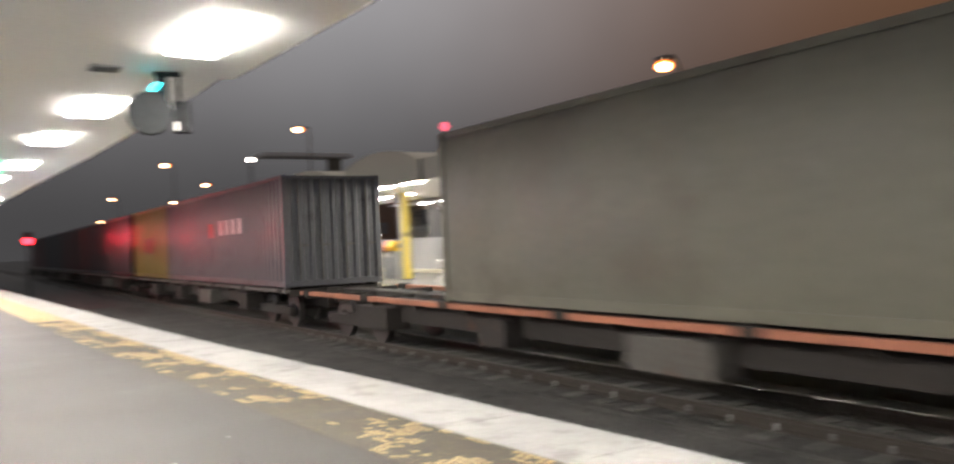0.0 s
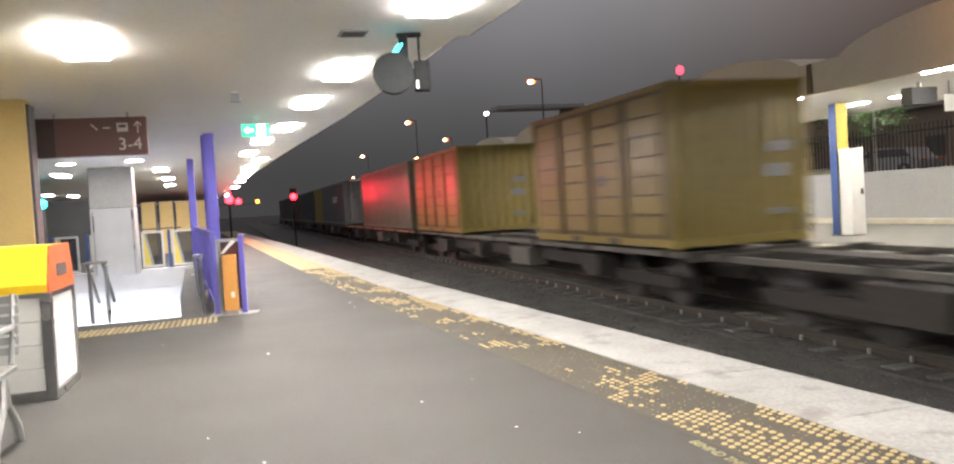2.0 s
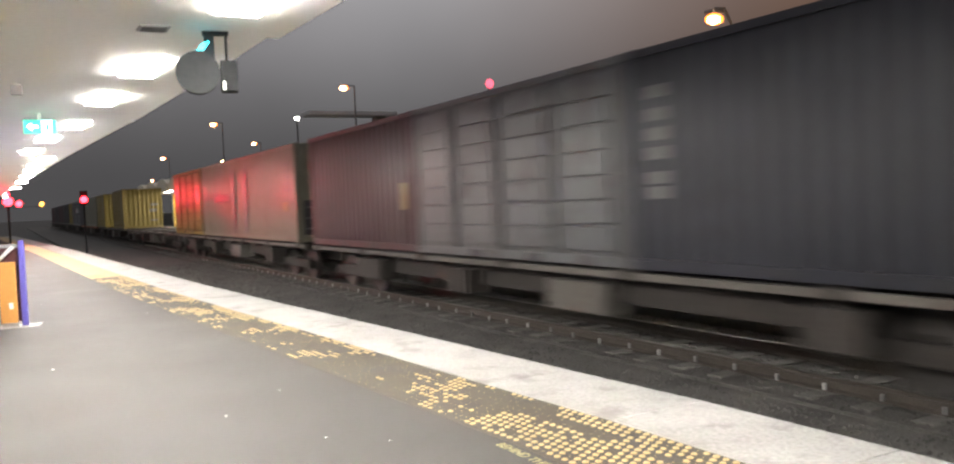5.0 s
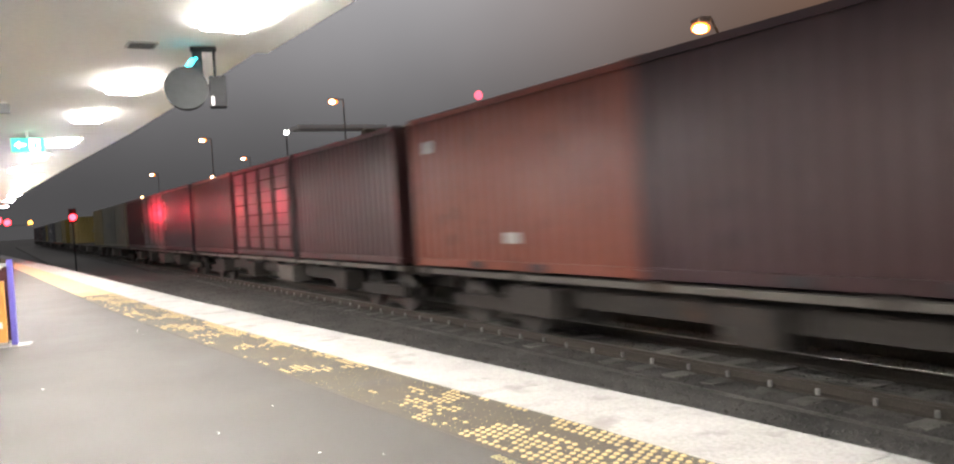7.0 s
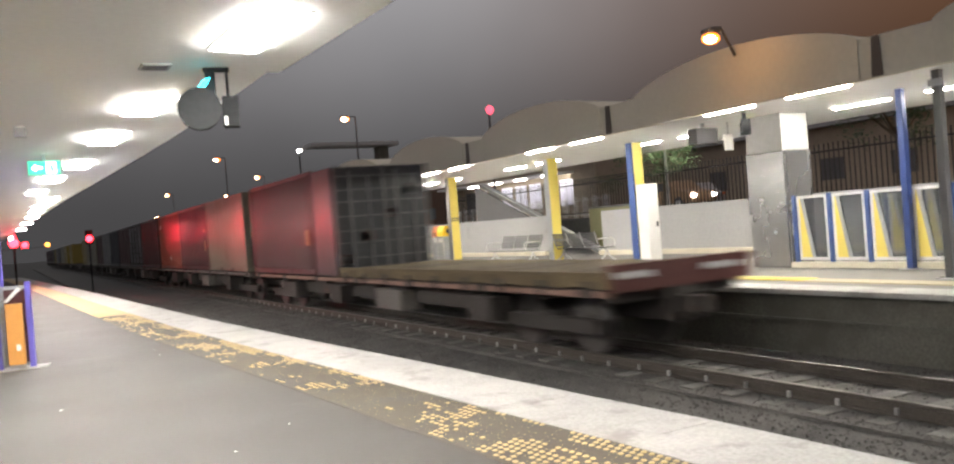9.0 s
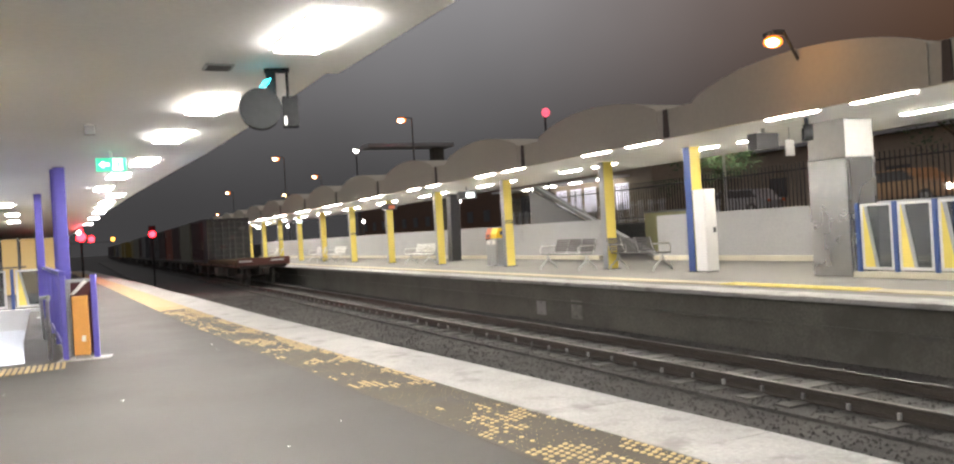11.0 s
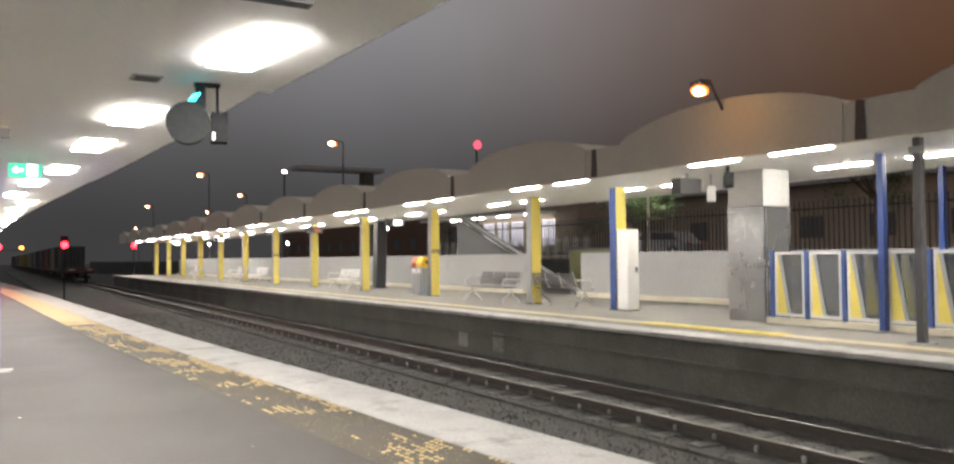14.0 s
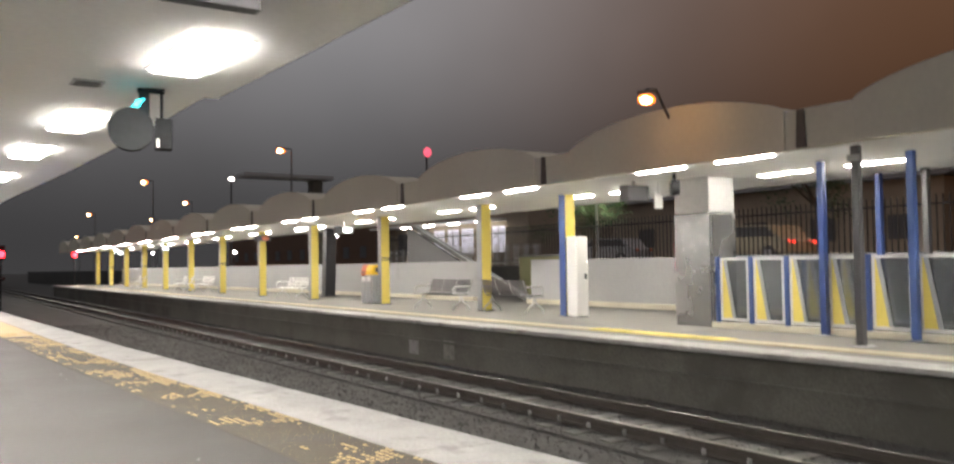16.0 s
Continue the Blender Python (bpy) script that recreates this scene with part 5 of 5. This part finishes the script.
picket_fence(20.0, -4, 40, 1.15, 2.75, black_fence, 0.16)
picket_fence(34.0, 44, 66, 1.15, 2.6, white_paint, 0.22)

hall = thing("station_building", (42, 56, 1.15), "tan single-storey building with lit windows", "building")
part("wall", boxes(((0, 0, 0), (10, 26, 5.4))), tan_wall, hall)
part("roof", boxes(((-0.8, -0.6, 5.4), (10.5, 26.6, 5.75))), dark_paint, hall)
for k in range(8):
    y = 3.2 + 2.5 * k
    lit = k in (0, 1, 2, 3, 4, 6)
    w = part("window", boxes(((-0.06, y, 1.2), (-0.01, y + 1.9, 3.4))), window_glow if lit else dark_paint, hall, "lit window" if lit else "dark window")
    part("mullion", boxes(((-0.09, y + 0.93, 1.2), (-0.061, y + 0.98, 3.4))), dark_paint, w)
    part("sill", boxes(((-0.16, y - 0.05, 1.1), (0.0, y + 1.95, 1.19))), concrete, w)
part("awning", boxes(((-2.2, 3, 3.9), (0.0, 25, 4.05))), white_paint, hall)
for k in range(4):
    part("awning_light", boxes(((-1.6, 4 + 4.5 * k, 3.8), (-1.3, 5.6 + 4.5 * k, 3.89))), white_lens, hall, "glowing strip light")
for y0, y1, h, mm, lab in ((-30, 22, 5.5, brown_wood, "long dark timber-clad building behind the fence"), (24, 50, 4.6, tan_wall, "low dark building behind the fence"), (88, 150, 8.0, brown_wood, "dark building far along the line")):
    b = thing("dark_building", (46, y0, 1.15), lab, "building", "dark buildings")
    part("wall", boxes(((0, 0, 0), (9, y1 - y0, h))), mm, b)
    part("roof", prism([(-0.6, h), (4.5, h + 1.4), (9.6, h)], (-0.4, y1 - y0 + 0.4), "y"), dark_paint, b)
    for k in range(int((y1 - y0) / 5)):
        part("window", boxes(((-0.05, 1.5 + 5 * k, 1.2), (-0.01, 3.2 + 5 * k, 2.6))), dark_paint, b)


def tree(x, y, z, h, spread, seed):
    rng = random.Random(seed)
    ob = thing("tree", (x, y, z), "broadleaf tree with a patchy green crown", "tree", "trees")
    bm = bmesh.new()
    add_rod(bm, (0, 0, 0), (0.05, 0.03, h * 0.5), 0.16, 9, 0.09)
    for k in range(6):
        a = k * 1.05
        add_rod(bm, (0.05, 0.03, h * (0.38 + 0.02 * k)), (math.cos(a) * spread * 0.6, math.sin(a) * spread * 0.6, h * (0.62 + 0.05 * k)), 0.06, 6, 0.02)
    part("trunk", bm, bark, ob)
    verts, faces = [], []
    clumps = [(rng.gauss(0, spread * 0.42), rng.gauss(0, spread * 0.42), h * (0.72 + 0.16 * rng.gauss(0, 1))) for _ in range(26)]
    for _ in range(3200):
        c = rng.choice(clumps)
        p = Vector((c[0] + rng.gauss(0, 0.32), c[1] + rng.gauss(0, 0.32), c[2] + rng.gauss(0, 0.24)))
        u = Vector((rng.gauss(0, 1), rng.gauss(0, 1), rng.gauss(0, 1))).normalized()
        v = u.orthogonal().normalized()
        s = rng.uniform(0.05, 0.11)
        i = len(verts)
        verts += [p - u * s, p + v * s * 0.5, p + u * s, p - v * s * 0.5]
        faces.append((i, i + 1, i + 2, i + 3))
    me = bpy.data.meshes.new("crown")
    me.from_pydata([tuple(v) for v in verts], [], faces)
    me.materials.append(leaf_mat)
    o = new("crown", me)
    o.parent = ob


tree(24.5, 27.8, 1.15, 4.2, 2.0, 3)
tree(29.0, 20.0, 1.15, 5.0, 2.4, 4)


tail_lens = material("tail_lens", (1.0, 0.05, 0.03), 0.3, glow=1.2, vary=0, bump=0)


def car(x, y, z, turn, mat, label, lights=False):
    ob = thing("parked_car" if not lights else "passing_car", (x, y, z), label, "car", turn=turn)
    prof = [(-2.1, 0.35), (-2.15, 0.75), (-1.75, 0.9), (-1.35, 1.36), (0.55, 1.42), (1.15, 0.98), (2.05, 0.82), (2.15, 0.5), (2.1, 0.35)]
    bm = prism(prof, (-0.85, 0.85), "x")
    bmesh.ops.bevel(bm, geom=bm.edges[:], offset=0.05, segments=2, affect="EDGES")
    body = part("body", bm, mat, ob)
    glassy = [(-1.6, 0.93), (-1.28, 1.3), (0.5, 1.35), (0.98, 0.98)]
    for s in (-0.853, 0.848):
        part("side_window", prism(glassy, (s, s + 0.012), "x"), dark_paint, ob)
    for yy in (-1.3, 1.35):
        for s in (-0.86, 0.66):
            bm = bmesh.new()
            add_rod(bm, (s, yy, 0.32), (s + 0.2, yy, 0.32), 0.32, 18)
            w = part("wheel", bm, dark_paint, ob)
            bm = bmesh.new()
            add_rod(bm, (s - 0.01, yy, 0.32), (s + 0.21, yy, 0.32), 0.18, 12)
            part("rim", bm, steel, w)
    for s in (-0.62, 0.62):
        bm = bmesh.new()
        bmesh.ops.create_icosphere(bm, subdivisions=2, radius=0.1, matrix=Matrix.Translation((s, 2.12, 0.66)))
        part("headlight", bm, white_lens if lights else white_paint, ob, "headlight")
        part("tail_light", boxes(((s - 0.14, -2.17, 0.68), (s + 0.14, -2.125, 0.8)), bevel=0.01), tail_lens if lights else bin_red, ob, "red tail light")
    return ob


car(31.0, 34.0, 1.15, 12, paint("silver_car", (0.4, 0.4, 0.42)), "silver car parked behind the fence")


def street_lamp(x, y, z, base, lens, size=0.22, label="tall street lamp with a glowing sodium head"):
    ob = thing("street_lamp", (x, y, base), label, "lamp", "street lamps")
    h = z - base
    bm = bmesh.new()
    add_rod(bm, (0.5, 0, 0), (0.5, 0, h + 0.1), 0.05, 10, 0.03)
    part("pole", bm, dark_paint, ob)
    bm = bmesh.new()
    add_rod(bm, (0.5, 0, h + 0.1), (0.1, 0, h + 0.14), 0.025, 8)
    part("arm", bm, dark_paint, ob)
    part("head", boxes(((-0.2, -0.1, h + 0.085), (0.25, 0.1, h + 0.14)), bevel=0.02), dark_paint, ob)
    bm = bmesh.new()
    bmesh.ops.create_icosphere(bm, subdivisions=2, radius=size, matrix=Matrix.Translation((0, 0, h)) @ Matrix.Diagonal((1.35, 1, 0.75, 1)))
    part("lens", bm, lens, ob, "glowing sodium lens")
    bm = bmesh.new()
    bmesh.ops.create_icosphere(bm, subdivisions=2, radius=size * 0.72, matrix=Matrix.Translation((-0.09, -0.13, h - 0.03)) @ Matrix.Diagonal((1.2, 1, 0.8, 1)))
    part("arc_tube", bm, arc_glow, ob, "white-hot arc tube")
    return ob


bl = thing("bracket_lamp", (FASCIA_X, 9.6, 3.5), "sodium bracket lamp glowing orange at the canopy front", "lamp")
bm = bmesh.new()
add_rod(bm, (0.05, 0, 0.02), (-0.45, -0.2, 0.42), 0.025, 8)
add_rod(bm, (-0.45, -0.2, 0.42), (-0.8, -0.37, 0.36), 0.025, 8)
part("arm", bm, dark_paint, bl)
part("hood", boxes(((-0.95, -0.47, 0.27), (-0.72, -0.29, 0.34)), bevel=0.02), dark_paint, bl)
bm = bmesh.new()
bmesh.ops.create_icosphere(bm, subdivisions=2, radius=0.12, matrix=Matrix.Translation((-0.84, -0.38, 0.2)) @ Matrix.Diagonal((1.3, 1, 0.7, 1)))
part("lens", bm, sodium_lens, bl, "glowing sodium lens")
bm = bmesh.new()
bmesh.ops.create_icosphere(bm, subdivisions=2, radius=0.085, matrix=Matrix.Translation((-0.93, -0.46, 0.17)) @ Matrix.Diagonal((1.2, 1, 0.7, 1)))
part("arc_tube", bm, arc_glow, bl, "white-hot arc tube")
for x, y, z, b in ((13.55, 36.5, 6.5, 2.9), (11.3, 53.5, 6.5, 2.9), (17.7, 69.0, 6.5, 0.0), (13.4, 87.0, 6.5, -1.1), (20.6, 94.0, 6.5, 1.15), (20.5, 145.0, 6.5, 1.15)):
    street_lamp(x, y, z, b, sodium_lens, 0.16)
disc = thing("red_disc_signal", (22.0, 37.9, 1.15), "round red signal disc high on a mast", "signal")
bm = bmesh.new()
add_rod(bm, (0, 0.1, 0), (0, 0.1, 6.2), 0.06, 8)
part("mast", bm, dark_paint, disc)
bm = bmesh.new()
bmesh.ops.create_icosphere(bm, subdivisions=3, radius=0.21, matrix=Matrix.Translation((0, 0, 5.97)) @ Matrix.Diagonal((1, 1, 1.15, 1)))
part("disc", bm, crimson_disc, disc, "dull red disc")
bridge = thing("footbridge", (19.5, 60.0, 0), "sooty concrete footbridge beam crossing beyond the platforms", "bridge")
part("beam", boxes(((0, 0, 7.9), (7.0, 2.0, 8.2)), bevel=0.03), wall_grey, bridge)
part("pier", boxes(((5.5, 0.5, 1.15), (6.3, 1.5, 7.9))), dark_concrete, bridge)
wl = thing("floodlight", (26.0, 84.0, 1.15), "small white floodlight on a pole", "lamp")
bm = bmesh.new()
add_rod(bm, (0, 0, 0), (0, 0, 8.9), 0.09, 8)
part("pole", bm, dark_paint, wl)
part("lamp", boxes(((-0.2, -0.15, 8.9), (0.2, 0.0, 9.15)), bevel=0.02), white_lens, wl)

for x, y, z in ((19.4, 88.0, 2.9), (21.0, 67.0, 2.55), (24.4, 55.0, 3.4)):
    yl = thing("yard_lamp", (x, y, 1.15), "small white lamp on a short post beyond the wall", "lamp", "yard lamps")
    bm = bmesh.new()
    add_rod(bm, (0, 0.05, 0), (0, 0.05, z - 1.15), 0.04, 8)
    part("pole", bm, dark_paint, yl)
    bm = bmesh.new()
    bmesh.ops.create_icosphere(bm, subdivisions=2, radius=0.12, matrix=Matrix.Translation((0, -0.06, z - 1.15)))
    part("globe", bm, white_lens, yl, "glowing white globe")

# a road vehicle that passes beyond the fence
passing = car(26.0, 0, 1.15, 0, paint("pale_car", (0.42, 0.36, 0.26)), "pale hatchback driving past behind the fence with its lights on", True)
# orange of the sodium light is put into the oncoming car's paint
oncoming = car(27.6, 0, 1.15, 180, paint("sodium_lit_car", (0.36, 0.22, 0.12)), "dark car with sodium light in its paint, driving the other way behind the fence", True)
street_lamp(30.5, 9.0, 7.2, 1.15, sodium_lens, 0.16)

# white lamp standard that lights the planting behind the fence
post_lamp = thing("lamp_standard", (23.2, 26.2, 1.15), "pale lamp standard beside the trees", "lamp")
bm = bmesh.new()
add_rod(bm, (0, 0, 0), (0, 0, 3.6), 0.06, 10, 0.045)
part("pole", bm, pale_frame, post_lamp)
part("head", boxes(((-0.3, -0.12, 3.6), (0.3, 0.12, 3.68)), bevel=0.02), pale_frame, post_lamp)
part("lens", boxes(((-0.26, -0.09, 3.57), (0.26, 0.09, 3.598))), white_lens, post_lamp)


# ---- what moves ----
def motions():
    for ob, (x, y, z) in movers:
        walk(ob, [(t, pose(x, y + SPEED * t, z)) for t in (0.0, 4.0, 8.0, 12.0, 16.0)])
    walk(passing, [(t, pose(26.0, 17.1 + 7.1 * (t - 15.5), 1.15)) for t in (0.0, 4.0, 8.0, 12.0, 16.0)])
    walk(oncoming, [(t, pose(27.6, y, 1.15, 0, 0, 180)) for t, y in ((0.0, 61.9), (4.0, 47.9), (8.0, 33.9), (10.2, 26.2), (11.2, 20.0), (12.3, 9.0), (13.2, -4.0), (16.0, -50.0))])


motions()
